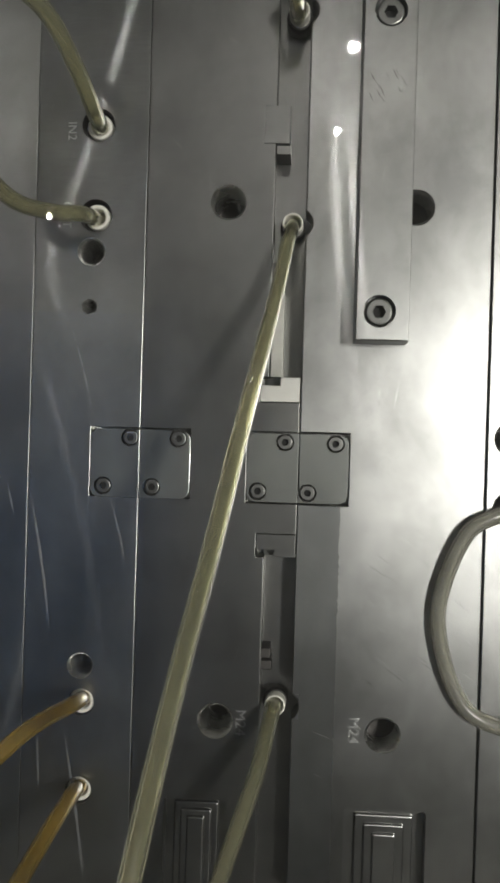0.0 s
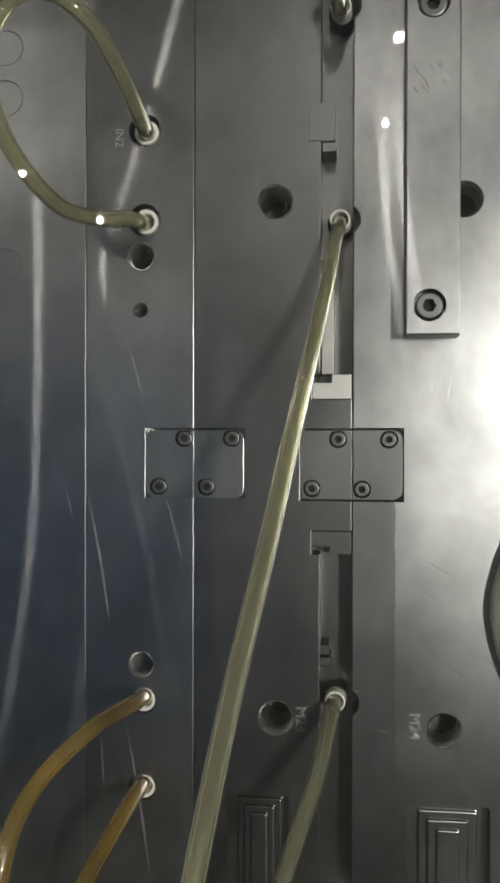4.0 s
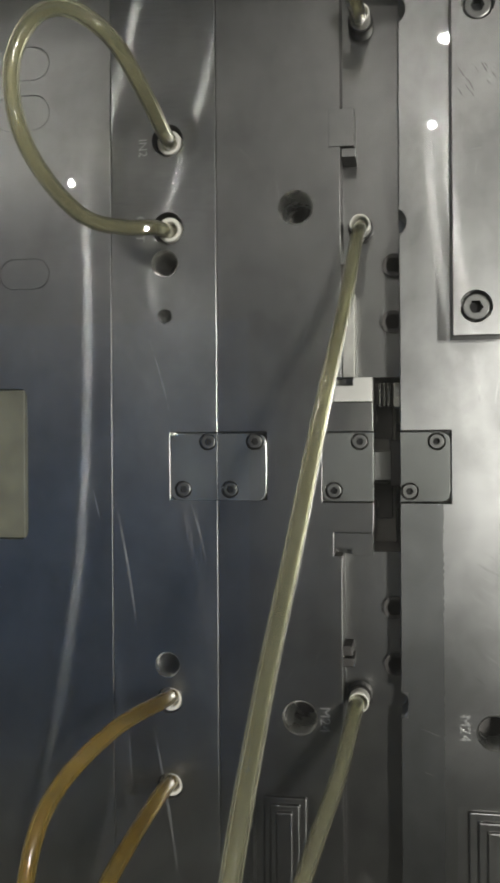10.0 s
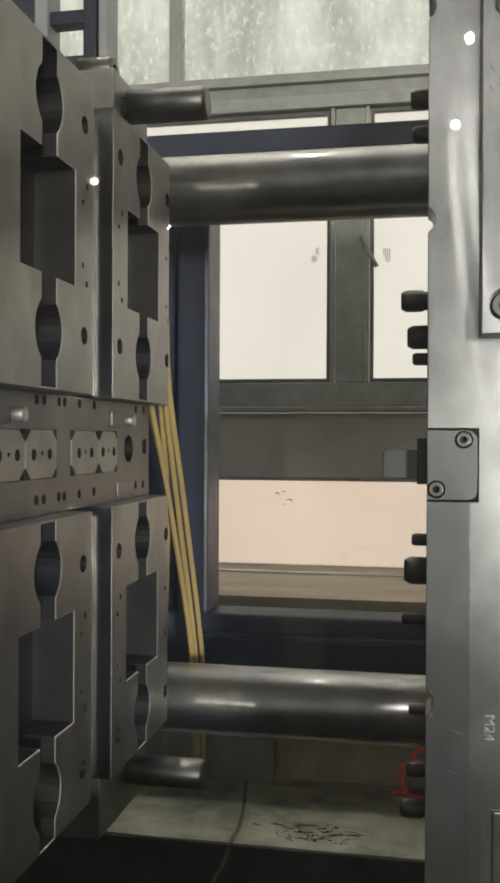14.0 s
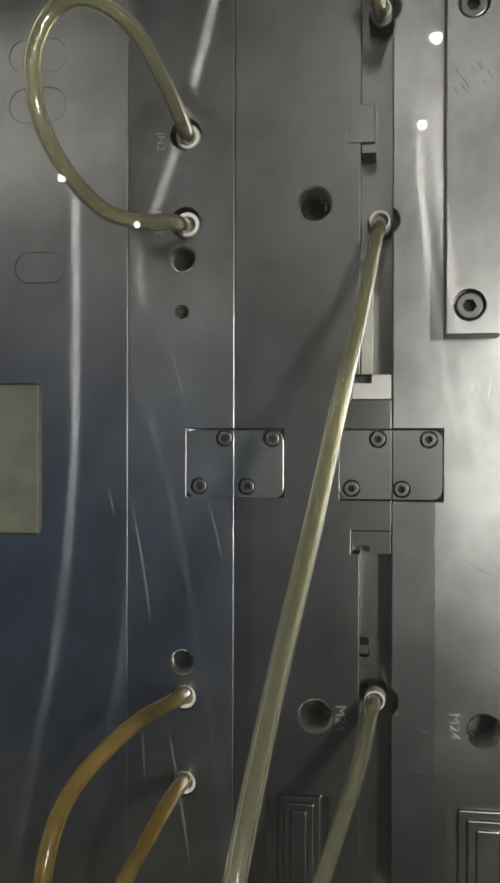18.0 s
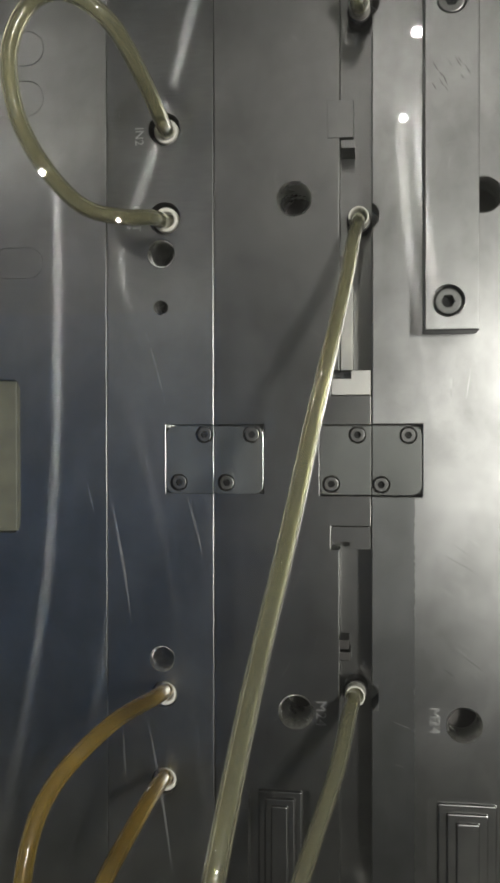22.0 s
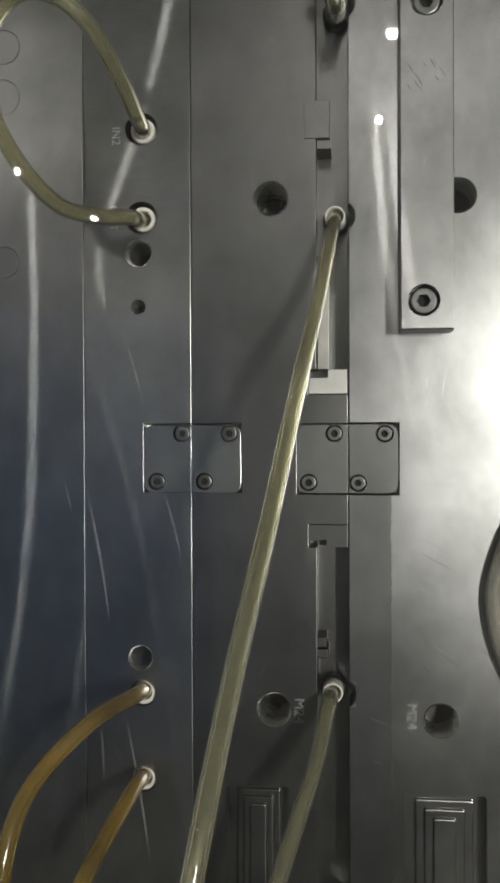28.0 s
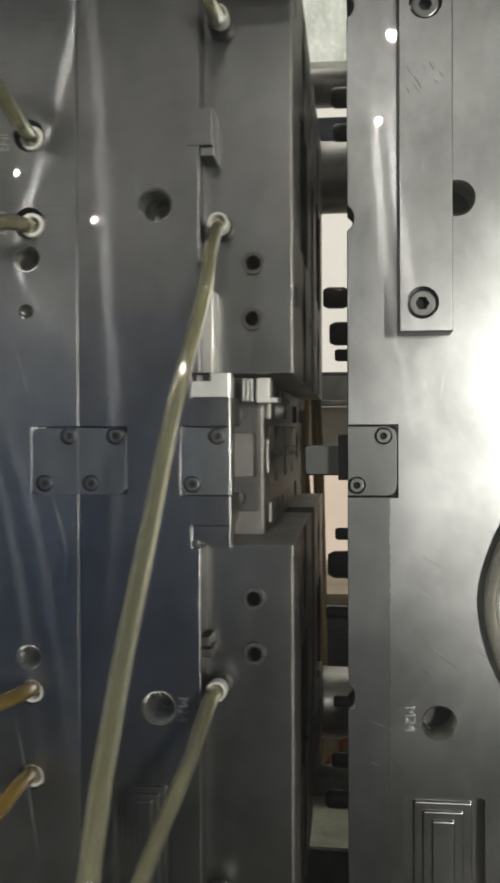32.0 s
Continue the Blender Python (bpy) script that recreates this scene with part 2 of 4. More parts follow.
HOSE_PALE = plain("pale_amber_hose", (0.50, 0.37, 0.15), 0.2, vary=0.15, scale=8, bump=0.02)
HOSE_GREY = plain("grey_hose", (0.55, 0.54, 0.46), 0.15, vary=0.12, scale=8, bump=0.02, Transmission_Weight=0.7, IOR=1.4)
CREAM = plain("cream_plastic", (0.135, 0.135, 0.095), 0.45, vary=0.3, scale=30)
GREASED = plain("greased_pin_steel", (0.20, 0.195, 0.175), 0.45, 1.0, vary=0.4)
MOULDING = plain("white_moulding", (0.64, 0.62, 0.585), 0.4, vary=0.05)
NAVY = plain("navy_paint", (0.033, 0.040, 0.062), 0.38, vary=0.3)
BLUE = plain("blue_paint", (0.09, 0.20, 0.48), 0.45, vary=0.2, scale=3)
GREY_PAINT = plain("grey_paint", (0.42, 0.43, 0.42), 0.5, vary=0.12, scale=4)
WALL_PAINT = plain("wall_paint", (0.30, 0.30, 0.275), 0.8, vary=0.12, scale=3)
WALL_GREY = plain("grey_wall", (0.70, 0.67, 0.60), 0.8, vary=0.15, scale=5)
ALU_DARK = plain("dark_sash_gasket", (0.12, 0.12, 0.10), 0.5, vary=0.2)
ALU = plain("window_aluminium", (0.31, 0.31, 0.275), 0.45, 0.4, vary=0.2)
FLOOR = plain("painted_floor", (0.030, 0.030, 0.026), 0.9, vary=0.3, scale=2)
CEILING = plain("roof_sheet", (0.18, 0.18, 0.172), 0.8, vary=0.15, scale=1.5)
DECK = plain("oily_deck", (0.36, 0.36, 0.27), 0.4, vary=0.55, scale=13, bump=0.4)
RUST = plain("rusty_board", (0.34, 0.26, 0.175), 0.6, vary=0.4, scale=12, bump=0.3)
BENCH = plain("worn_bench_wood", (0.36, 0.295, 0.21), 0.45, vary=0.14, scale=6, bump=0.1, size=(0.4, 3, 3))
OIL = plain("black_oil", (0.012, 0.012, 0.010), 0.25)
BLACK = plain("black_sheet", (0.018, 0.018, 0.017), 0.8)
TAN = plain("tan_board", (0.28, 0.25, 0.19), 0.6, vary=0.25, scale=9)
RED = plain("red_cable", (0.95, 0.12, 0.07), 0.4, vary=0.05)
RED_INK = plain("faded_red_ink", (0.30, 0.10, 0.08), 0.6, vary=0.2)
LAMP_LENS = glow("lamp_lens", (1.0, 0.98, 0.94), LAMP_GLOW)
DAYLIGHT = glow("daylight_outside", (0.97, 0.95, 0.88), WINDOW_GLOW)


def pane_material(name, share, veil_share):
    """Clear glass with a thin pale veil: haze mixed in as diffuse colour."""
    m, t, p, out = nodes(name)
    clear, gloss = add(t, "BsdfTransparent"), add(t, "BsdfAnisotropic", Roughness=0.0)
    mix = add(t, "MixShader", Fac=share)
    t.links.new(clear.outputs[0], mix.inputs[1])
    t.links.new(gloss.outputs[0], mix.inputs[2])
    veil, veiled = add(t, "BsdfDiffuse", Color=(0.7, 0.7, 0.66, 1)), add(t, "MixShader", Fac=veil_share)
    t.links.new(mix.outputs[0], veiled.inputs[1])
    t.links.new(veil.outputs[0], veiled.inputs[2])
    t.links.new(veiled.outputs[0], out.inputs[0])
    return m


GLASS = pane_material("guard_window_glass", 0.024, 0.0045)


def frosted(name, colour, rough, scale, strength, grime):
    m, t, p, out = nodes(name)
    n = add(t, "TexNoise", Scale=scale, Detail=5.0, Roughness=0.7)
    t.links.new(coords(t, (1, 1, 0.45)), n.inputs["Vector"])
    b = add(t, "Bump", Strength=strength, Distance=0.01)
    t.links.new(n.outputs[0], b.inputs["Height"])
    t.links.new(b.outputs[0], p.inputs["Normal"])
    dirty = tuple(c * grime for c in colour)
    t.links.new(ramp(t, n.outputs[0], [(0.35, dirty), (0.6, colour)]), p.inputs["Base Color"])
    p.inputs["Roughness"].default_value, p.inputs["Transmission Weight"].default_value, p.inputs["IOR"].default_value = rough, 1.0, 1.3
    return m


FROSTED = frosted("frosted_window_pane", (0.97, 0.935, 0.87), 0.4, 3, 0.05, 0.93)
LOWER = frosted("warm_frosted_pane", (0.90, 0.74, 0.62), 0.4, 3, 0.05, 0.9)


def patterned(name):
    """Old cast glass: dull vertical runs; bright flecks in the colour imitate gathered light."""
    m, t, p, out = nodes(name)
    runs = add(t, "TexNoise", Scale=9.0, Detail=4.0, Roughness=0.6)
    t.links.new(coords(t, (1, 1, 0.3)), runs.inputs["Vector"])
    flecks = add(t, "TexNoise", Scale=60.0, Detail=4.0, Roughness=0.75)
    t.links.new(coords(t, (1, 1, 0.6)), flecks.inputs["Vector"])
    both = add(t, "MixRGB", Fac=1.0)
    both.blend_type = "SCREEN"
    t.links.new(ramp(t, runs.outputs[0], [(0.34, (0.48, 0.52, 0.44)), (0.68, (0.86, 0.89, 0.81))]), both.inputs[1])
    t.links.new(ramp(t, flecks.outputs[0], [(0.53, 0.0), (0.68, 1.0)]), both.inputs[2])
    b = add(t, "Bump", Strength=0.5, Distance=0.006)
    t.links.new(flecks.outputs[0], b.inputs["Height"])
    t.links.new(b.outputs[0], p.inputs["Normal"])
    t.links.new(both.outputs[0], p.inputs["Base Color"])
    p.inputs["Roughness"].default_value, p.inputs["Transmission Weight"].default_value, p.inputs["IOR"].default_value = 0.2, 1.0, 1.3
    return m


PATTERNED = patterned("patterned_window_pane")


# ---- building blocks ----
def part(name, bm, material, parent=None, label="", smooth=False):
    bmesh.ops.recalc_face_normals(bm, faces=bm.faces)
    me = bpy.data.meshes.new(name)
    for f in bm.faces:
        f.smooth = smooth and len(f.verts) == 4
    bm.to_mesh(me)
    bm.free()
    for m in material if isinstance(material, (list, tuple)) else [material]:
        me.materials.append(m)
    ob = new(name, me)
    ob.parent = parent
    if label:
        tagged(ob, label)
    return ob


def box(bm, x0, x1, y0, y1, z0, z1, bevel=0.0, index=0):
    made = bmesh.ops.create_cube(bm, size=1, matrix=Matrix.LocRotScale(((x0 + x1) / 2, (y0 + y1) / 2, (z0 + z1) / 2), None, (x1 - x0, y1 - y0, z1 - z0)))
    vs = made["verts"]
    faces = {f for v in vs for f in v.link_faces}
    for f in faces:
        f.material_index = index
    if bevel:
        bmesh.ops.bevel(bm, geom=list({e for v in vs for e in v.link_edges}), offset=bevel, segments=2, affect="EDGES", profile=0.6)
    return bm


def boxes(*dims, bevel=0.0):
    bm = bmesh.new()
    for d in dims:
        box(bm, *d, bevel=bevel)
    return bm


def circle(cx, cz, r, n=28):
    return [(cx + r * math.cos(2 * math.pi * i / n), cz + r * math.sin(2 * math.pi * i / n)) for i in range(n)]


def rect(x0, x1, z0, z1, r=0.0, n=4):
    if not r:
        return [(x0, z0), (x1, z0), (x1, z1), (x0, z1)]
    pts = []
    for cx, cz, a in ((x1 - r, z0 + r, -90), (x1 - r, z1 - r, 0), (x0 + r, z1 - r, 90), (x0 + r, z0 + r, 180)):
        pts += [(cx + r * math.cos(radians(a + 90 * i / n)), cz + r * math.sin(radians(a + 90 * i / n))) for i in range(n + 1)]
    return pts


def inset(loop, d):
    res, n = [], len(loop)
    area = sum(loop[i][0] * loop[(i + 1) % n][1] - loop[(i + 1) % n][0] * loop[i][1] for i in range(n))
    s = 1 if area > 0 else -1
    for i in range(n):
        p, q, r = Vector(loop[i - 1]), Vector(loop[i]), Vector(loop[(i + 1) % n])
        a, b = (q - p).normalized(), (r - q).normalized()
        na, nb = Vector((-a.y, a.x)) * s, Vector((-b.y, b.x)) * s
        m = (na + nb)
        m = m / max(0.35, m.length_squared) * 2
        res.append(tuple(q + m * d))
    return res


def front(y):
    """A surface that looks towards the camera: u is x, v is z, w goes inwards."""
    return lambda u, v, w: (u, y + w, v)


def side(x):
    """A surface that looks along +x: u is y, v is z, w goes inwards."""
    return lambda u, v, w: (x - w, u, v)


def slab(bm, to, outer, thick, holes=(), chamfer=0.0008, floor_index=0):
    """A plate with chamfered rim and real holes. holes: (loop, depth, wall's material index, thread pitch)."""
    def ring(loop, w):
        return [bm.verts.new(to(u, v, w)) for u, v in loop]

    def edges(vs):
        return [bm.edges.get((vs[i - 1], vs[i])) or bm.edges.new((vs[i - 1], vs[i])) for i in range(len(vs))]

    def wall(a, b, index=0):
        for i in range(len(a)):
            f = bm.faces.new((a[i - 1], a[i], b[i], b[i - 1]))
            f.material_index = index

    top = ring(inset(outer, chamfer) if chamfer else outer, 0)
    rim = edges(top)
    for loop, depth, index, pitch in holes:
        first = ring(loop if pitch >= 0 else inset(loop, pitch), 0)
        rim += edges(first)
        last = first
        if pitch < 0:       # a chamfered mouth instead of a thread
            last = ring(loop, -pitch)
            # Bright slot 3: the worn edge's glint is put into its colour.
            wall(first, last, 3)
            pitch = 0
        steps = int(depth / pitch * 2) if pitch else 1
        for k in range(1, steps + 1):
            if pitch and k % 2:     # the flat crest of the thread
                crest = inset(loop, pitch * 0.34)
                mid = ring(crest, depth * (k - 0.3) / steps)
                wall(last, mid, index)
                last, nxt = mid, ring(crest, depth * (k + 0.4) / steps)
            else:
                nxt = ring(inset(loop, -0.0002) if pitch else loop, depth * k / steps)
            wall(last, nxt, index)
            last = nxt
        f = bm.faces.new(last)
        # Threaded holes get the dark slot as floor: shade put into the colour.
        f.material_index = 2 if pitch else max(index, floor_index)
    bmesh.ops.triangle_fill(bm, use_beauty=True, use_dissolve=False, edges=rim)
    prev = top
    if chamfer:
        for a in (30, 60, 90):
            nxt = ring(inset(outer, chamfer * (1 - math.sin(radians(a)))) if a < 90 else outer, chamfer * (1 - math.cos(radians(a))))
            wall(prev, nxt)
            prev = nxt
    back = ring(outer, thick)
    wall(prev, back)
    bm.faces.new(back)
    return bm


def tube(points, r, sides=14, steps=7, bore=0.0):
    """A hose swept along a smooth line through points, open-ended when it has a bore."""
    P = [Vector(p) for p in points]
    line = []
    for i in range(len(P) - 1):
        a, b, c, d = P[max(i - 1, 0)], P[i], P[i + 1], P[min(i + 2, len(P) - 1)]
        for k in range(steps):
            s = k / steps
            line.append(0.5 * ((2 * b) + (c - a) * s + (2 * a - 5 * b + 4 * c - d) * s * s + (3 * b - a - 3 * c + d) * s ** 3))
    line.append(P[-1])
    bm = bmesh.new()
    n = Vector((0.3, 0.2, 1)).normalized()
    rings = []
    for i, p in enumerate(line):
        d = (line[min(i + 1, len(line) - 1)] - line[max(i - 1, 0)]).normalized()
        n = (n - d * n.dot(d)).normalized()
        b = d.cross(n)
        rings.append([bm.verts.new(p + r * (math.cos(2 * math.pi * k / sides) * n + math.sin(2 * math.pi * k / sides) * b)) for k in range(sides)])
    for a, b in zip(rings, rings[1:]):
        for k in range(sides):
            bm.faces.new((a[k - 1], a[k], b[k], b[k - 1]))
    if bore:
        inner = [[bm.verts.new(p + (v.co - p) * bore) for v in ring] for p, ring in zip(line, rings)]
        for a, b in zip(inner, inner[1:]):
            for k in range(sides):
                bm.faces.new((a[k], a[k - 1], b[k - 1], b[k]))
        for a, b in ((rings[0], inner[0]), (rings[-1], inner[-1])):
            for k in range(sides):
                bm.faces.new((a[k - 1], a[k], b[k], b[k - 1]))
        return bm
    bm.faces.new(rings[0]), bm.faces.new(rings[-1])
    return bm


def lathe(bm, profile, m, sides=24, index=0, caps=True):
    """Turns (radius, height) pairs round the local z axis, placed by m."""
    rings = []
    for r, h in profile:
        rings.append([bm.verts.new(m @ Vector((r * math.cos(2 * math.pi * k / sides), r * math.sin(2 * math.pi * k / sides), h))) for k in range(sides)] if r > 1e-6
                     else [bm.verts.new(m @ Vector((0, 0, h)))])
    for a, b in zip(rings, rings[1:]):
        for k in range(sides):
            if len(a) == 1 or len(b) == 1:
                vs = (a[0], b[k - 1], b[k]) if len(a) == 1 else (a[k - 1], a[k], b[0])
            else:
                vs = (a[k - 1], a[k], b[k], b[k - 1])
            bm.faces.new(vs).material_index = index
    for g in (rings[0], rings[-1]) if caps else ():
        if len(g) > 2:
            bm.faces.new(g).material_index = index
    return bm


def screw(parent, x, y, z, r, label=""):
    """A socket-head cap screw whose head looks at the camera, top of the head at y."""
    bm = bmesh.new()
    slab(bm, front(y), circle(x, z, r, 24), r * 1.0, [(circle(x, z, r * 0.50, 6), r * 0.8, 1, 0)], chamfer=r * 0.16)
    return part("screw", bm, [BLACK_STEEL, SOCKET], parent, label)


def stamp(text, x, z, size, parent, y, turn, material, label):
    """Stamped letters, sunk lines made as a thin bright inlay."""
    cu = bpy.data.curves.new("stamp", "FONT")
    cu.body, cu.size, cu.align_x, cu.align_y, cu.extrude = text, size, "CENTER", "CENTER", 0.0002
    ob = bpy.data.objects.new("stamp", cu)
    me = bpy.data.meshes.new_from_object(ob)
    me.materials.append(material)
    bpy.data.objects.remove(ob)
    res = new("stamped_mark", me)
    res.matrix_basis = pose(x, y, z, 90, 0, 0) @ pose(0, 0, 0, 0, 0, turn)
    res.parent = parent
    return tagged(res, label)


RUBBED_GLINT = plain("rubbed_glint_steel", (0.40, 0.40, 0.39), 0.38, 1.0, vary=0.4, scale=80)
MARK = plain("stamped_steel", (0.34, 0.34, 0.33), 0.38, 1.0)


# ---- the hall ----
def structure(name, bm, material, label, category):
    return tagged(part(name, bm, material), label, category, kind="structure")


structure("floor", boxes((-13, 11, -24.5, 2.4, -0.1, 0)), FLOOR, "dark green painted concrete factory floor", "floor")
structure("ceiling", boxes((-13, 11, -24.5, 2.6, 7.0, 7.1)), CEILING, "grey sheet-metal factory roof", "ceiling")
structure("wall_west", boxes((-13.2, -13, -24.5, 2.6, 0, 7)), WALL_PAINT, "pale painted hall wall", "wall")
structure("wall_east", boxes((11, 11.2, -24.5, 2.6, 0, 7)), WALL_PAINT, "pale painted hall wall", "wall")
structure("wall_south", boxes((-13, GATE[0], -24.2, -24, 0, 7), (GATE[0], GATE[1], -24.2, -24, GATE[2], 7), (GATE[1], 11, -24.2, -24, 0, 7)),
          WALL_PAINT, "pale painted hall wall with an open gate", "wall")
structure("wall_north", boxes((-13, 11, 2.4, 2.6, 1.160, 1.379), (-13, 11, 2.4, 2.6, 0, 0.86), (-13, 11, 2.4, 2.6, 3.3, 7), (-13, -3, 2.4, 2.6, 1.379, 3.3),
                               (2, 11, 2.4, 2.6, 1.379, 3.3), (-13, -3, 2.4, 2.6, 0.86, 1.160), (2, 11, 2.4, 2.6, 0.86, 1.160)),
          WALL_GREY, "grey plastered wall under a row of windows", "wall")
structure("backdrop", boxes((-4, 3, 3.4, 3.45, 0.2, 4.2)), DAYLIGHT, "pale daylight outside the windows", "backdrop")

# windows: lower sashes, a transom and patterned top lights
win = structure("window_1", boxes((-3, 2, 2.37, 2.45, 2.4420, 2.4737), (-3, 2, 2.39, 2.45, 2.3960, 2.4420), (-3, 2, 2.365, 2.45, 2.3556, 2.3960), (-3, 2, 2.335, 2.45, 1.381, 1.398), (-3, 2, 2.38, 2.44, 1.400, 1.477), (-3, 2, 2.38, 2.44, 3.2, 3.3), bevel=0.004),
                ALU, "grey aluminium window with frosted panes", "window")
for x0, x1 in ((-0.306, -0.214), (-1.26, -1.166), (-2.19, -2.096), (0.602, 0.696), (1.53, 1.624)):
    part("mullion", boxes((x0, x1, 2.38, 2.44, 1.477, 2.353), bevel=0.004), ALU, win)
    part("sash_edge", boxes((x0 - 0.016, x0 - 0.002, 2.372, 2.40, 1.477, 2.353), bevel=0.002), ALU, win)
    part("sash_edge", boxes((x1 + 0.002, x1 + 0.016, 2.372, 2.40, 1.477, 2.353), bevel=0.002), ALU, win)
for x0, x1 in ((-0.862, -0.822), (-1.9, -1.86), (0.2, 0.24), (1.2, 1.24)):
    part("mullion", boxes((x0, x1, 2.38, 2.44, 2.4737, 3.2), bevel=0.004), ALU, win)
for x0, x1 in ((-1.166, -0.306), (-0.214, 0.602), (-2.096, -1.26), (0.696, 1.53)):
    part("sash_frame", boxes((x0 + 0.017, x0 + 0.029, 2.392, 2.418, 1.478, 2.352), (x1 - 0.029, x1 - 0.017, 2.392, 2.418, 1.478, 2.352),
                             (x0 + 0.029, x1 - 0.029, 2.392, 2.418, 1.478, 1.490), (x0 + 0.029, x1 - 0.029, 2.392, 2.418, 2.340, 2.352), bevel=0.002), ALU_DARK, win)
    part("pane", boxes((x0, x1, 2.408, 2.414, 1.477, 2.353)), FROSTED, win, "milky frosted pane").visible_shadow = False
for x0, x1 in ((-1.86, -0.862), (-0.822, 0.2), (0.24, 1.2)):
    part("pane", boxes((x0, x1, 2.408, 2.414, 2.4737, 3.2)), PATTERNED, win, "patterned greenish pane").visible_shadow = False
part("latch_handle", tube([(-0.222, 2.36, 1.94), (-0.190, 2.35, 1.87), (-0.172, 2.35, 1.838)], 0.0065, 8), ALU, win, "grey lever handle")
tagged(part("wall_panel", boxes((-3, 2, 2.575, 2.585, 0.86, 1.160)), LOWER), "warm frosted lower glazing under the windows", "window", kind="structure")
for x, z, n in ((-0.385, 1.87, 3), (-0.372, 1.895, 2), (-0.155, 1.885, 4), (-0.148, 1.865, 3)):
    part("dirt_mark", boxes(*[(x + 0.006 * i, x + 0.006 * i + 0.0025, 2.4045, 2.4075, z - 0.004 * (i % 2), z + 0.02) for i in range(n)]), ALU, win)
glazing = bpy.data.objects["wall_panel"]
for x, z, l in ((-0.530, 1.105, 0.016), (-0.505, 1.112, 0.010), (-0.490, 1.082, 0.020), (-0.500, 1.068, 0.006)):
    part("scribble", tube([(x, 2.572, z), (x + l * 0.5, 2.572, z + l * 0.25), (x + l, 2.572, z - l * 0.1)], 0.0016, 6, 3), RED_INK, glazing)
for x, z, l in ((-0.30, 0.895, 0.022), (-0.245, 0.921, 0.030), (-0.205, 0.926, 0.014)):
    part("scratch", tube([(x, 2.572, z), (x + l, 2.572, z + 0.25 * l)], 0.0008, 5, 2), ALU, glazing)
part("chair_rail", boxes((-3, 2, 2.37, 2.40, 1.160, 1.170)), ALU, bpy.data.objects["wall_north"])
bench = tagged(new("work_bench"), "long brown wooden bench along the wall", "bench")
part("bench_top", boxes((-3, 2, 1.95, 2.398, 0.815, 0.856), bevel=0.004), BENCH, bench)
part("apron", boxes((-3, 2, 2.0, 2.04, 0.70, 0.815), bevel=0.003), BENCH, bench)
for x in (-2.8, -0.9, 1.7):
    part("leg", boxes((x, x + 0.07, 2.05, 2.12, 0, 0.70), bevel=0.004), RUST, bench)

# high-bay lamps in rows under the roof; the first four spots show mirrored
def high_bay_lamp():
    lamp = tagged(new("high_bay_lamp"), "round white high-bay lamp hanging under the roof", "lamp", "hall lamps")
    part("shade", lathe(bmesh.new(), [(0.05, 0.22), (0.09, 0.20), (0.17, 0.05), (0.17, 0.03), (0.155, 0.03), (0.08, 0.17), (0.0, 0.17)], Matrix(), 28), GREY_PAINT, lamp, smooth=True)
    part("lens", lathe(bmesh.new(), [(0.058 * math.sin(radians(a)), -0.02 + 0.058 * math.cos(radians(a))) for a in range(0, 181, 15)], Matrix(), 28), LAMP_LENS, lamp, "glowing white lens", smooth=True)
    part("rod", lathe(bmesh.new(), [(0.012, 0.20), (0.012, 1.12)], Matrix(), 8), GREY_PAINT, lamp)
    return lamp


# The rest are unseen; the last three were added to brighten the rear wall.
SPOTS = [(0.41, -11.1, 5.89), (0.33, -14.2, 5.93), (-5.96, -16.1, 5.91), (-5.68, -20.0, 5.95), (-6.6, -12.0, 5.92), (-5.8, -8.6, 5.92), (-5.8, -4.6, 5.92), (-2.0, 1.2, 5.92), (-0.6, 1.2, 5.92), (0.8, 1.2, 5.92)]
lamp0 = high_bay_lamp()
lamp0.matrix_basis = pose(*SPOTS[0])
for s in SPOTS[1:]:
    copy_thing(lamp0, pose(*s))

# the neighbouring blue machine across the aisle
mach = tagged(new("blue_machine"), "blue sheet-metal machine across the aisle", "machine")
part("housing", boxes((-4.2, -0.55, -4.6, -3.4, 0.12, 1.72), bevel=0.03), BLUE, mach)
# Unseen black cover, added to keep the gate-lit end out of reflections.
part("added_end_cover", boxes((-0.55, -0.50, -4.62, -3.36, 0.1, 1.74), bevel=0.01), BLACK, mach)
part("plinth", boxes((-4.1, -0.65, -4.5, -3.5, 0, 0.12)), BLACK, mach)
part("hopper", boxes((-3.2, -2.5, -4.3, -3.7, 1.72, 2.4), bevel=0.05), GREY_PAINT, mach)
part("door", boxes((-2.3, -1.2, -3.42, -3.38, 0.4, 1.45), bevel=0.01), BLUE, mach)

# ---- the machine that holds the mould ----
guard = structure("guard_window", boxes((-0.9, 0.9, -0.400, -0.395, 0.93, 2.0)), GLASS, "clear guard window of the moulding machine", "window")
guard.visible_shadow = False
part("guard_frame", boxes((-0.96, -0.9, -0.42, -0.38, 0.5, 2.1), (0.9, 0.96, -0.42, -0.38, 0.5, 2.1), (-0.9, 0.9, -0.42, -0.38, 2.0, 2.1), (-0.9, 0.9, -0.42, -0.38, 0.88, 0.93), bevel=0.006), GREY_PAINT, guard)
# Unseen panel, added to darken what the plates' lower part mirrors.
part("added_guard_sheet", boxes((-0.9, 0.9, -0.405, -0.400, 0.5, 0.88)), GREY_PAINT, guard, "unseen grey panel under the window, added to darken reflections")


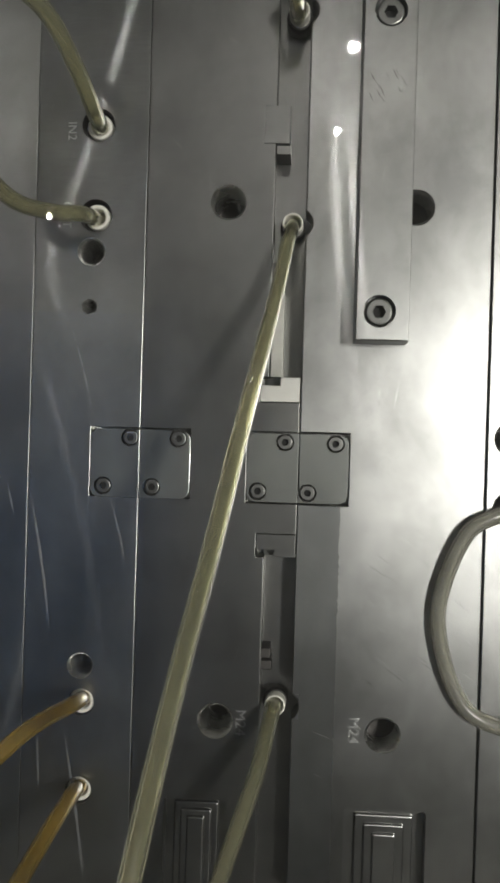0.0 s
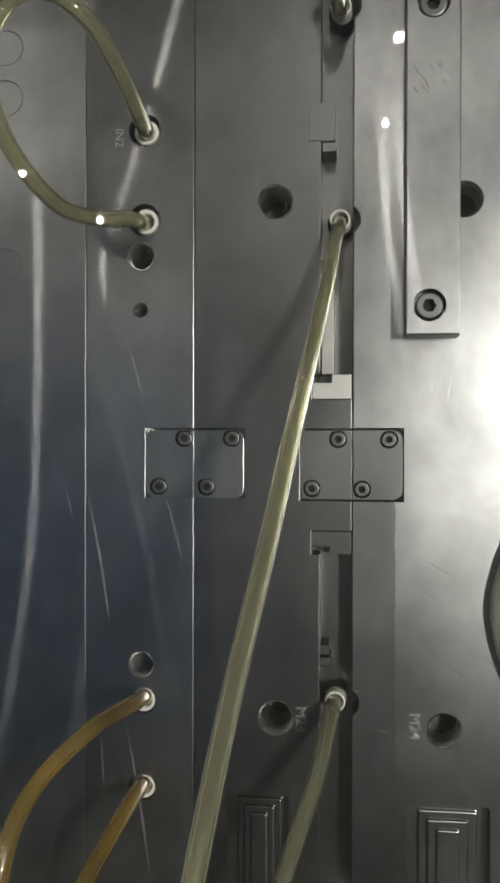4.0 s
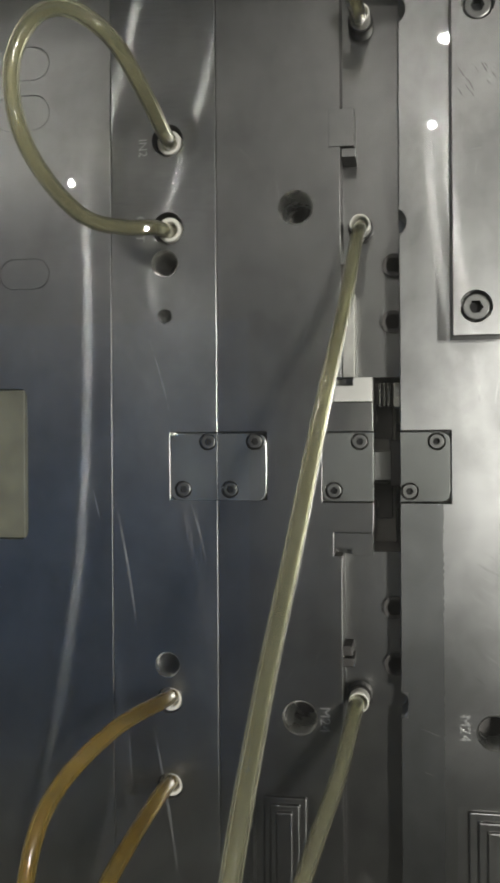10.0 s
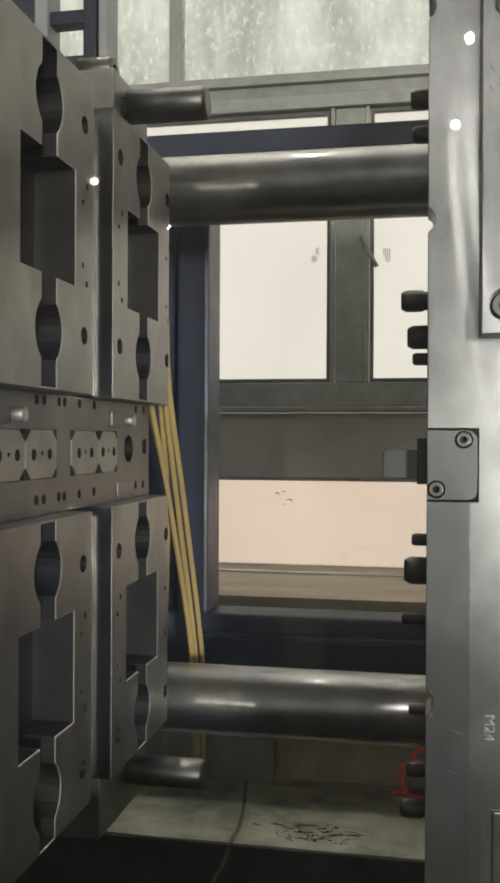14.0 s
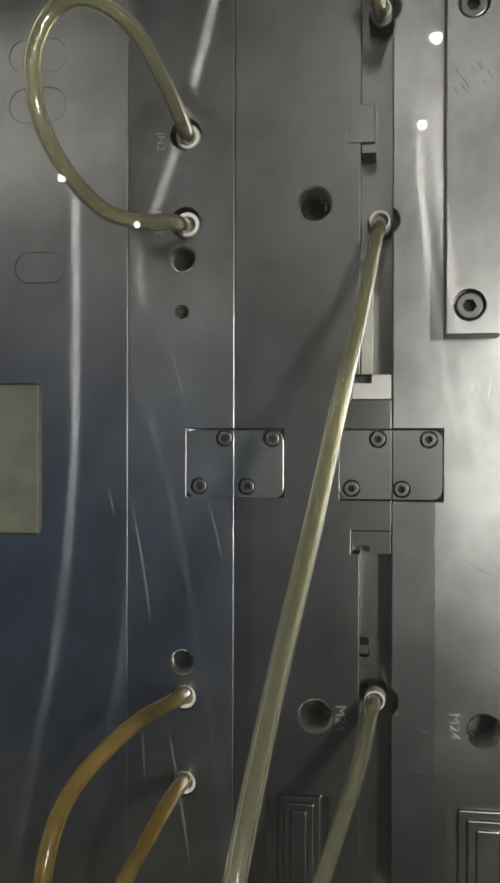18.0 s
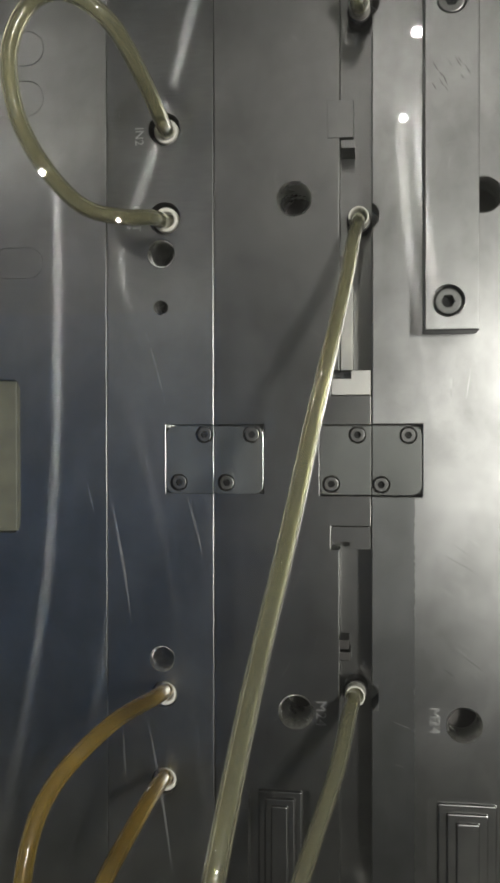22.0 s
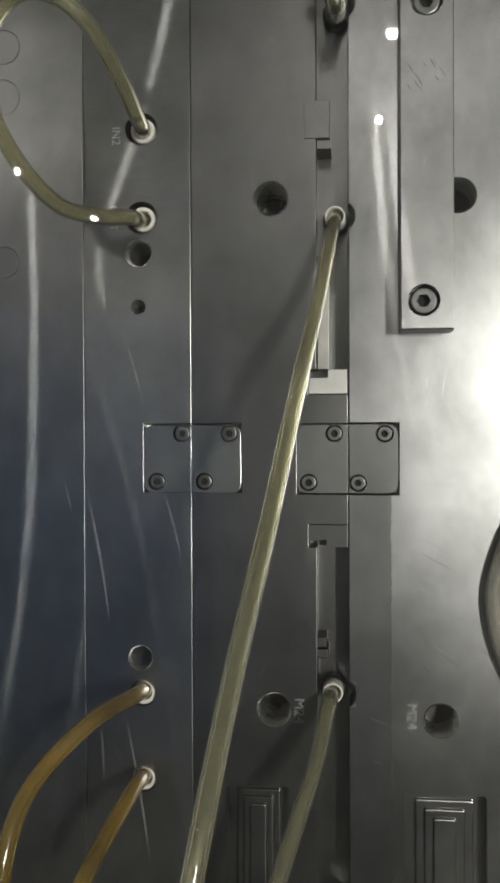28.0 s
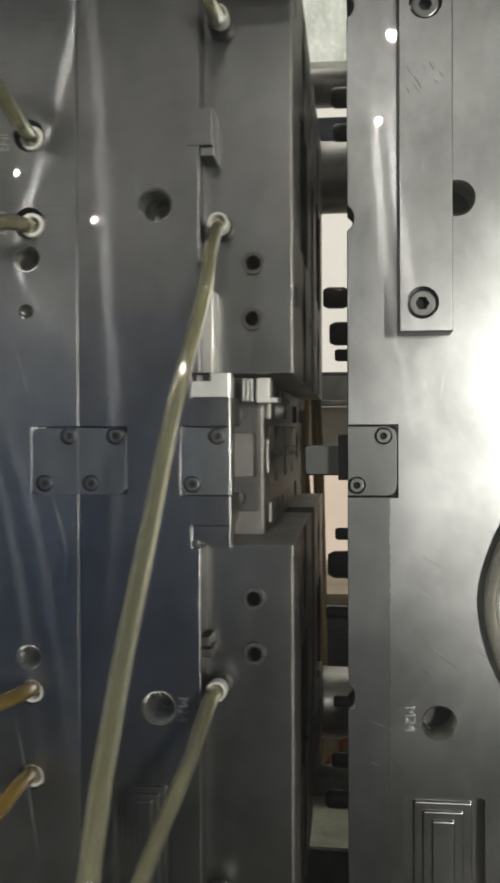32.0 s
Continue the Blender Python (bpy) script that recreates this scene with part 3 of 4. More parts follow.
def tie_bar(y, z, label):
    bar = tagged(new("tie_bar"), label, "tie bar", "tie bars")
    bar.matrix_basis = pose(0, y, z)
    m = Matrix.Rotation(radians(90), 4, "Y")
    part("shaft", lathe(bmesh.new(), [(0.046, -1.2), (0.048, -1.19), (0.048, 0.55), (0.046, 0.56)], m, 48), STEEL_BAR, bar, smooth=True)
    part("nut", lathe(bmesh.new(), [(0.075, 0.36), (0.08, 0.365), (0.08, 0.45), (0.075, 0.455)], m, 8), STEEL_DARK, bar)
    return bar


for y, z in ((0.68, 1.646), (0.68, 0.927), (-0.12, 1.68), (-0.12, 0.90)):
    tie_bar(y, z, "polished steel tie bar of the clamping unit")

rear = tagged(new("rear_guard"), "dark navy rear guard frame with an open window", "machine guard")
part("top_rail", boxes((-1.4, 0.7, 0.93, 0.99, 1.766, 1.8136), bevel=0.004), NAVY, rear)
part("bottom_rail", boxes((-1.4, 0.7, 0.92, 1.0, 0.905, 1.002), bevel=0.006), NAVY, rear)
part("rail_lip", boxes((-0.40, 0.7, 0.905, 0.92, 0.962, 0.972), bevel=0.002), NAVY, rear)
part("stile", boxes((-0.42, -0.366, 0.90, 0.99, 1.002, 1.766), bevel=0.006), NAVY, rear)
part("stile", boxes((-0.56, -0.43, 0.96, 1.0, 1.002, 1.766), bevel=0.006), NAVY, rear)
part("sheet", boxes((-1.4, -0.56, 0.97, 0.98, 1.002, 1.766)), NAVY, rear)
part("stile", boxes((0.62, 0.70, 0.93, 0.99, 1.002, 1.766), bevel=0.006), NAVY, rear)
# Unseen sheet, added to block gate light from the rear wall.
part("sheet", boxes((0.14, 0.62, 0.955, 0.965, 1.002, 1.766)), NAVY, rear)
part("post", boxes((-0.600, -0.575, 0.93, 0.99, 1.8136, 2.6), bevel=0.004), NAVY, rear)
part("post", boxes((-0.572, -0.556, 0.93, 0.99, 1.8136, 2.6), bevel=0.004), GREY_PAINT, rear)
part("post", boxes((-0.69, -0.665, 0.93, 0.99, 1.8136, 2.6), bevel=0.004), GREY_PAINT, rear)
part("sheet", boxes((-1.4, -0.69, 0.95, 0.96, 1.8136, 2.6)), NAVY, rear)
for i in range(9):
    part("rung", boxes((-0.665, -0.600, 0.94, 0.97, 1.86 + 0.08 * i, 1.885 + 0.08 * i), bevel=0.003), NAVY, rear)

bed = tagged(new("machine_bed"), "oily green-grey machine bed below the mould", "machine bed")
part("deck", boxes((-1.4, 0.7, 0.715, 0.95, 0.700, 0.71)), DECK, bed, "stained greasy deck plate")
rnd = random.Random(9)
stains = bmesh.new()
for k in range(46):
    x, y, a = rnd.gauss(-0.175, 0.035), rnd.uniform(0.735, 0.80), rnd.uniform(0, 6.28)
    for j in range(rnd.randint(2, 4)):
        w = rnd.uniform(0.0006, 0.0022)
        u, v = math.cos(a), math.sin(a) * 0.6
        l = rnd.uniform(0.004, 0.012)
        stains.faces.new([stains.verts.new(c) for c in ((x - v * w, y + u * w, 0.7106), (x + v * w, y - u * w, 0.7106), (x + u * l + v * w * 0.4, y + v * l - u * w * 0.4, 0.7106), (x + u * l - v * w * 0.4, y + v * l + u * w * 0.4, 0.7106))])
        x, y, a = x + u * l, y + v * l, a + rnd.gauss(0, 0.7)
tagged(part("oil_stains", stains, OIL, bed, "black oil smears on the deck"), kind="stuff")
part("apron", boxes((-1.4, 0.7, 0.708, 0.7145, 0.2, 0.7085)), BLACK, bed)
part("kick_plate", boxes((-1.4, -0.26, 0.95, 0.965, 0.69, 0.905), bevel=0.003), TAN, bed)
part("board", boxes((-0.252, 0.5, 0.935, 0.952, 0.725, 0.795), bevel=0.004), RUST, bed, "rusty brown board")
part("backing", boxes((-0.26, 0.7, 0.955, 0.97, 0.69, 0.905)), RUST, bed)
part("front_rail", boxes((-1.4, 0.7, -0.35, -0.2, 0.3, 0.62), bevel=0.01), NAVY, bed)
part("chute", boxes((-1.4, 0.7, -0.2, 0.715, 0.2, 0.25)), BLACK, bed, "black chute for the finished parts")

# platens
fp = tagged(new("fixed_platen"), "grey cast fixed platen", "platen")
# Drawn deeper than the mould, unseen, to keep gate light off the wall.
part("plate", boxes((0.215, 0.36, -0.03, 0.90, 0.62, 1.95), bevel=0.01), GREY_PAINT, fp)
mp = tagged(new("moving_platen"), "grey cast moving platen", "platen")
part("plate", boxes((-0.50, -0.352, -0.03, 0.60, 0.62, 1.95), bevel=0.01), GREY_PAINT, mp)

# ---- the fixed mould half ----
fixed = tagged(new("fixed_mould_half"), "scratched ground-steel fixed half of an injection mould", "mould")
PX0 = -0.0058
bm = bmesh.new()
recess = [(circle(0.0522, 1.1122, 0.0115), 0.030, 1, 0.0036), (circle(0.0637, 1.4464, 0.0115), 0.03, 1, 0.0036), (rect(0.0290, 0.0808, 0.93, 1.0652, 0.003), 0.0115, 0, 0)]
def edge_notch(z, r, cx):
    """A half-round bite out of the plate's edge, where a port of the other half reaches over."""
    a0 = math.acos((PX0 - cx) / r)
    return [(cx + r * math.cos(a0 - 2 * a0 * i / 8), z + r * math.sin(a0 - 2 * a0 * i / 8)) for i in range(9)]


outer = [(PX0, 0.83), (0.1112, 0.83), (0.1112, 1.75), (PX0, 1.75)] + edge_notch(1.5710, 0.0092, -0.0105) + edge_notch(1.4355, 0.0092, -0.0105) + [(PX0, 1.3024), (0.0259, 1.3024), (0.0259, 1.2566), (PX0, 1.2566)] + edge_notch(1.1278, 0.0092, -0.0105)
slab(bm, front(0), outer, 0.034, recess)
box(bm, PX0, 0.0258, 0.014, 0.034, 1.257, 1.302)
box(bm, 0.045, 0.1112, 0.034, 0.585, 0.83, 1.75)
box(bm, PX0 + 0.004, 0.045, 0.555, 0.585, 0.83, 1.75)
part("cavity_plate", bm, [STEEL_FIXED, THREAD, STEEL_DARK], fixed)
def stepped_recess(parent, x0, x1, top, material):
    """Nested steps that rise in a milled recess."""
    w = x1 - x0
    for k, (a, rise) in enumerate(((0.14, 0.0085), (0.25, 0.0060), (0.36, 0.0035), (0.455, 0.0050))):
        bm = bmesh.new()
        slab(bm, front(rise), rect(x0 + w * a, x1 - w * a, 0.932, top - w * a * 0.92, 0.0015), 0.0115 - rise, chamfer=0.0011)
        part("recess_step", bm, material, parent)


stepped_recess(fixed, 0.0290, 0.0808, 1.0652, STEEL_FIXED)
bm = bmesh.new()
slab(bm, front(-0.0006), rect(0.1120, 0.2130, 0.80, 1.78), 0.58, [(circle(0.127, 1.302, 0.011), 0.02, 1, 0.0036), (circle(0.127, 1.258, 0.011), 0.02, 1, 0.0036)])
part("clamp_plate", bm, [STEEL_FIXED, THREAD, STEEL_DARK], fixed)
# the ground face ends in a ragged line along the duller edge
rnd = random.Random(12)
ragged = [(0.0212 + (rnd.uniform(-0.0006, 0.0005) if 0.84 < z < 1.2555 and rnd.random() < (0.9 if z > 1.19 else 0.35) else 0.0), z) for z in [0.832 + 0.00212 * k for k in range(201)]]
bm = bmesh.new()
slab(bm, front(-0.0004), [(PX0 + 0.0004, 1.2560), (PX0 + 0.0004, 1.1360), (PX0 + 0.0044, 1.1360), (PX0 + 0.0044, 1.1196), (PX0 + 0.0004, 1.1196), (PX0 + 0.0004, 0.832)] + ragged, 0.0014, chamfer=0)
part("edge_land", bm, STEEL_LAND, fixed, "darker machined edge land")
# strap bar with two deep socket screws
bm = bmesh.new()
slab(bm, front(-0.0225), rect(0.0262, 0.0588, 1.3595, 1.74), 0.0223, [(circle(0.0405, 1.3775, 0.0100), 0.014, 0, 0), (circle(0.0424, 1.5606, 0.0100), 0.014, 0, 0)], 0.0009)
strap = part("strap_bar", bm, STEEL_FIXED, fixed, "thick bolted steel strap")
for z in (1.3775, 1.5606):
    screw(strap, 0.0405 if z < 1.5 else 0.0424, -0.0200, z, 0.0086)
stamp("M24", 0.0335, 1.1145, 0.0095, fixed, -0.0002, -90, MARK, "stamped thread size mark")
# pegs that stand out of the cavity side
for x, y, z, r in ((-0.032, 0.31, 1.429, 0.0105), (-0.026, 0.31, 1.394, 0.0115), (-0.021, 0.31, 1.373, 0.006), (-0.021, 0.31, 1.199, 0.006), (-0.028, 0.31, 1.169, 0.0135),
                   (-0.030, 0.31, 1.122, 0.006), (-0.024, 0.31, 1.623, 0.010), (-0.022, 0.31, 1.589, 0.0085), (-0.025, 0.31, 0.977, 0.0075), (-0.031, 0.31, 0.939, 0.009), (-0.023, 0.31, 1.035, 0.0055)):
    m = pose(x, y, z, 0, 90, 0)
    part("core_peg", lathe(bmesh.new(), [(0, 0), (r * 0.75, 0), (r, r * 0.45), (r, 0.020), (r * 0.86, 0.022), (r * 0.86, 0.0785)], m, 20), PEG, fixed, smooth=True)
bm = bmesh.new()
slab(bm, front(0.036), rect(-0.0353, 0.02, 1.2690, 1.2892, 0.003), 0.016, chamfer=0.0008)
part("guide_tongue", bm, STEEL, fixed, "rounded steel guide tongue")
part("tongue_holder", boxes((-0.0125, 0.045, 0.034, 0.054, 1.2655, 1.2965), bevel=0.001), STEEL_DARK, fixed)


def latch_plate(parent, x0, x1, rounded, screws):
    """Half or whole of a small latch plate let in flush; its outer corners are rounded."""
    bm = bmesh.new()
    z0, z1, r, g = 1.2570, 1.3020, 0.0060, 0.0004
    if rounded == "both":
        loop = rect(x0 + g, x1 - g, z0 + g, z1 - g, r)
    else:
        loop = rect(x0, x1, z0 + g, z1 - g, r)
        loop = [(x0 if rounded == "right" and u < x0 + r + 1e-6 else x1 if rounded == "left" and u > x1 - r - 1e-6 else u,
                 v) for u, v in loop]
        loop = [q for i, q in enumerate(loop) if (Vector(q) - Vector(loop[i - 1])).length > 1e-4]
        fix = []
        for u, v in loop:
            if (rounded == "right" and u == x0) or (rounded == "left" and u == x1):
                v = z0 + g if v < (z0 + z1) / 2 else z1 - g
            if not fix or (Vector(fix[-1]) - Vector((u, v))).length > 1e-5:
                fix.append((u, v))
        if (Vector(fix[-1]) - Vector(fix[0])).length < 1e-5:
            fix.pop()
        loop = fix
    slab(bm, front(-0.0006), loop, 0.0125, [(circle(x, z, 0.0058), 0.006, 1, 0) for x, z in screws], 0.0003)
    pl = part("latch_plate", bm, [LATCH, STEEL_DARK], parent, "small flush latch plate")
    for x, z in screws:
        screw(pl, x, 0.0006, z, 0.0050)
    return pl


latch_plate(fixed, -0.0057, 0.0256, "right", [(0.0171, 1.2957), (0.0001, 1.2640)])

# hose at the fixed side
tagged(part("water_hose", tube([(0.1270, 0.004, 1.2580), (0.1275, -0.004, 1.2570), (0.1010, -0.0065, 1.2438), (0.0848, -0.0062, 1.2034), (0.0858, -0.0062, 1.1713), (0.0982, -0.0064, 1.1389), (0.1177, -0.0068, 1.1246), (0.1600, -0.008, 1.1186)], 0.0052, 14, bore=0.62),
                     HOSE_GREY, smooth=True), "grey cooling-water hose looping from the fixed half", "hose", "cooling hoses")
tagged(part("water_hose", tube([(0.127, 0.004, 1.302), (0.130, -0.012, 1.300), (0.139, -0.018, 1.27), (0.146, -0.022, 1.22), (0.150, -0.025, 1.15)], 0.0052, 14, bore=0.62),
                     HOSE_GREY, smooth=True), "grey cooling-water hose hanging at the clamp plate", "hose", "cooling hoses")
red = tagged(new("red_cable"), "coiled bright red cable at the fixed half", "cable")
part("coil", tube([(0.03, 0.63, 0.850), (0.0, 0.635, 0.858), (-0.015, 0.64, 0.864), (-0.032, 0.64, 0.866), (-0.040, 0.64, 0.852), (-0.034, 0.64, 0.832), (-0.020, 0.645, 0.822), (0.03, 0.645, 0.826)], 0.0035, 8), RED, red, smooth=True)
part("coil", tube([(0.03, 0.64, 0.892), (0.0, 0.64, 0.886), (-0.018, 0.64, 0.888), (-0.0225, 0.642, 0.876), (-0.015, 0.645, 0.860), (0.03, 0.65, 0.866)], 0.0035, 8), RED, red, smooth=True)
part("coil", tube([(-0.050, 0.64, 0.8262), (-0.040, 0.64, 0.8280), (-0.030, 0.645, 0.8230), (0.03, 0.65, 0.818)], 0.0028, 8), RED, red, smooth=True)

def scratches(parent, x0, x1, z0, z1, y, count, seed, lean=0.0):
    """Handling scratches: hair-thin raised burrs of bare metal, most of them nearly upright."""
    rnd = random.Random(seed)
    bm = bmesh.new()
    for _ in range(count):
        x, z = rnd.uniform(x0, x1), rnd.uniform(z0, z1)
        a = rnd.gauss(math.pi / 2 + lean, 0.35) if rnd.random() < 0.6 else rnd.uniform(0, math.pi)
        n, step, w = rnd.randint(2, 5), rnd.uniform(0.0010, 0.0040), rnd.uniform(0.00003, 0.00010)
        prev = None
        for k in range(n + 1):
            s = (1 - abs(2 * k / n - 1)) * w + 0.00002
            p, q = (-math.sin(a) * s, math.cos(a) * s), (math.cos(a), math.sin(a))
            l, r = bm.verts.new((x + p[0], y, z + p[1])), bm.verts.new((x - p[0], y, z - p[1]))
            if prev:
                bm.faces.new((prev[0], l, r, prev[1]))
            prev = (l, r)
            x, z, a = x + q[0] * step, z + q[1] * step, a + rnd.gauss(0, 0.06)
            if not (x0 < x < x1 and z0 < z < z1):
                break
    ob = part("scratch_marks", bm, MARK, parent)
    return tagged(ob, kind="stuff")


scratches(fixed, 0.002, 0.110, 1.14, 1.355, -0.0001, 26, 3)
scratches(fixed, 0.062, 0.110, 1.36, 1.60, -0.0001, 9, 4)
scratches(fixed, 0.028, 0.057, 1.40, 1.55, -0.0226, 7, 5, 0.7)
scratches(fixed, 0.062, 0.108, 1.10, 1.25, -0.0001, 22, 22, 0.9)
scratches(fixed, 0.030, 0.062, 1.15, 1.25, -0.0001, 24, 23, 1.0)

# ---- the moving mould half ----
moving = tagged(new("moving_mould_half"), "ground-steel moving half of an injection mould with cooling ports", "mould")
bm = bmesh.new()
outer = [(-0.1078, 0.83), (-0.0265, 0.83), (-0.0265, 1.2222), (-0.0319, 1.2222), (-0.0319, 1.2372), (-0.0063, 1.2372), (-0.0063, 1.2566), (-0.0392, 1.2566), (-0.0392, 1.3024),
         (-0.0063, 1.3024), (-0.0063, 1.3212), (-0.0317, 1.3212), (-0.0317, 1.3373), (-0.0265, 1.3373), (-0.0265, 1.73), (-0.1078, 1.73), (-0.1078, 1.3026), (-0.0752, 1.3026), (-0.0752, 1.2579), (-0.1078, 1.2579)]
slab(bm, front(0), outer, 0.05, [(circle(-0.0555, 1.4480, 0.0115), 0.046, 1, 0.0036), (circle(-0.0545, 1.1165, 0.0115), 0.046, 1, 0.0036), (rect(-0.0860, -0.0456, 0.93, 1.0662, 0.003), 0.0115, 0, 0)], 0.0004)
box(bm, -0.1076, -0.0268, 0.0502, 0.585, 0.93, 1.6475)
box(bm, -0.1076, -0.0753, 0.0125, 0.0505, 1.2580, 1.3025)
box(bm, -0.0391, -0.0268, 0.0126, 0.0505, 1.2567, 1.3023)
box(bm, -0.0318, -0.0266, 0.022, 0.0505, 1.3213, 1.3372)
box(bm, -0.0318, -0.0266, 0.022, 0.0505, 1.2223, 1.2371)
box(bm, -0.0268, -0.0080, 0.0126, 0.032, 1.2225, 1.337)
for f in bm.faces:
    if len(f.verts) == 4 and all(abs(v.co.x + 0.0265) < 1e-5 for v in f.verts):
        f.material_index = 2        # rebate behind the face: its shade put into the colour
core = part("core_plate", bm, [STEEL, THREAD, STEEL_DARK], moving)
stepped_recess(moving, -0.0860, -0.0456, 1.0662, STEEL)
# cooling plate and back plate
bm = bmesh.new()
outer = [(-0.1800, 0.83), (-0.1083, 0.83), (-0.1083, 1.2579), (-0.1403, 1.2579), (-0.1403, 1.3026), (-0.1083, 1.3026), (-0.1083, 1.73), (-0.1800, 1.73)]
PORTS = [(-0.1408, 1.4965, 0.0107), (-0.1410, 1.4382, 0.0107), (-0.1420, 1.1243, 0.0088), (-0.1420, 1.0672, 0.0088)]
# Port bores take the dark slot, which paints in their shade.
holes = [(circle(x, z, r), 0.012, 2, 0) for x, z, r in PORTS]
holes += [(circle(-0.1432, 1.4150, 0.0092), 0.046, 1, 0.0030), (circle(-0.1436, 1.3796, 0.0050), 0.03, 1, 0.0015), (circle(-0.1430, 1.1480, 0.0085), 0.046, 1, 0.0030)]
slab(bm, front(0), outer, 0.05, holes, 0.0004)
box(bm, -0.1798, -0.1085, 0.0502, 0.585, 0.93, 1.6475)
box(bm, -0.1402, -0.1083, 0.0125, 0.0505, 1.2580, 1.3025)
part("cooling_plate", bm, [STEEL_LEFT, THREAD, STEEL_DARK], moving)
bm = bmesh.new()
SLOTS = [(-0.2640, -0.2231, 1.5430, 1.5660, 0.0113), (-0.2640, -0.2233, 1.5092, 1.5332, 0.0118), (-0.2600, -0.2242, 1.4008, 1.4218, 0.0103)]
holes = [(rect(x0, x1, z0, z1, r, 6), 0.005, 1, 0) for x0, x1, z0, z1, r in SLOTS] + [(rect(-0.3000, -0.2405, 1.2300, 1.3333, 0.006), 0.03, 0, 0)]
slab(bm, front(0), rect(-0.3515, -0.1804, 0.83, 1.73), 0.06, holes, 0.0004)
box(bm, -0.3515, -0.1804, 0.06, 0.585, 0.93, 1.6475)
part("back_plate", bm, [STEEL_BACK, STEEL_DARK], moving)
for x0, x1, z0, z1, r in SLOTS:
    bm = bmesh.new()
    slab(bm, front(0), rect(x0 + 0.0004, x1 - 0.0004, z0 + 0.0004, z1 - 0.0004, r - 0.0004, 6), 0.0048, chamfer=0.0002)
    part("slot_plug", bm, STEEL_BACK, moving, "flush round-ended steel plug")
part("slot_insert", boxes((-0.2996, -0.2452, 0.006, 0.029, 1.2305, 1.3328), bevel=0.001), CREAM, moving, "pale cream insert in the slot")
part("slot_insert", boxes((-0.2446, -0.2409, 0.004, 0.029, 1.2305, 1.3328), bevel=0.001), CREAM, moving, "pale cream insert in the slot")
latch_plate(moving, -0.1400, -0.1082, "left", [(-0.1146, 1.2962), (-0.1315, 1.2648)])
latch_plate(moving, -0.1080, -0.0755, "right", [(-0.0833, 1.2962), (-0.0999, 1.2648)])
latch_plate(moving, -0.0390, -0.0062, "left", [(-0.0150, 1.2959), (-0.0317, 1.2643)])
# wear keys in the front
bm = bmesh.new()
slab(bm, front(-0.0010), [(-0.0314, 1.3215), (-0.0066, 1.3215), (-0.0066, 1.3371), (-0.0190, 1.3371), (-0.0190, 1.3318), (-0.0314, 1.3318)], 0.02, chamfer=0.0003)
part("wear_key", bm, STEEL_BRIGHT, moving, "bright bare-metal wear key")
bm = bmesh.new()
slab(bm, front(0.0006), [(-0.0316, 1.2369), (-0.0316, 1.2270), (-0.0202, 1.2270), (-0.0202, 1.2225), (-0.0066, 1.2225), (-0.0066, 1.2369)], 0.02, chamfer=0.0002)
part("wear_key", bm, STEEL, moving, "dull steel wear key")
bm = bmesh.new()
slab(bm, front(-0.0007), rect(-0.0340, -0.0176, 1.4856, 1.5098), 0.03, chamfer=0.0004)
part("wear_key", bm, STEEL, moving, "square steel key")
part("wear_key", boxes((-0.0258, -0.0168, 0.002, 0.03, 1.4795, 1.4853), bevel=0.0004), STEEL, moving)
part("wear_strip", boxes((-0.0258, -0.0180, 0.003, 0.03, 1.3374, 1.3920), bevel=0.0004), STEEL_BARE, moving, "scuffed bare-metal strip")
part("stop_block", boxes((-0.0275, -0.0205, 0.003, 0.03, 1.1570, 1.1635), bevel=0.0008), STEEL_DARK, moving)
part("stop_block", boxes((-0.0275, -0.0195, 0.004, 0.03, 1.1495, 1.1555), bevel=0.0008), STEEL_DARK, moving)
part("stop_block", boxes((-0.0275, -0.0222, 0.004, 0.03, 1.3970, 1.4110), bevel=0.0008), STEEL_DARK, moving)

scratches(moving, -0.106, -0.028, 1.08, 1.70, -0.0001, 16, 6)
scratches(moving, -0.178, -0.110, 1.02, 1.70, -0.0001, 10, 7)
scratches(moving, -0.238, -0.182, 1.02, 1.70, -0.0001, 6, 8)

# Block added in front of the band; its dark colour stands for recess shade.
bm = bmesh.new()
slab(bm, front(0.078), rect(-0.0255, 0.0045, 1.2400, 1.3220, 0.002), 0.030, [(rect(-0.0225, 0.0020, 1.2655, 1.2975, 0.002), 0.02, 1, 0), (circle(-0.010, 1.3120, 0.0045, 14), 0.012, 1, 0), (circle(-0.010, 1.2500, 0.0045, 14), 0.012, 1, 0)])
part("tongue_socket", bm, [STEEL_DARK, STEEL_DARK], moving, "slotted guide socket, added dark for the shaded recess")

part("stop_bracket", boxes((0.0060, 0.0155, 0.045, 0.070, 1.3190, 1.3365), (0.0156, 0.0210, 0.045, 0.070, 1.3190, 1.3225), bevel=0.0006), STEEL_BRIGHT, moving, "small bright stepped bracket")
for x in (-0.0042, -0.0012, 0.0018):
    part("bracket_rib", boxes((x, x + 0.0016, 0.046, 0.070, 1.3200, 1.3365), bevel=0.0003), STEEL, moving)
for x, z, k in ((-0.0435, 1.4470, 11), (-0.0680, 1.4560, 12), (-0.0440, 1.1080, 13), (-0.0660, 1.1080, 14), (-0.0450, 1.3660, 15)):
    scratches(moving, x - 0.006, x + 0.006, z - 0.007, z + 0.007, -0.0001, 7, k)

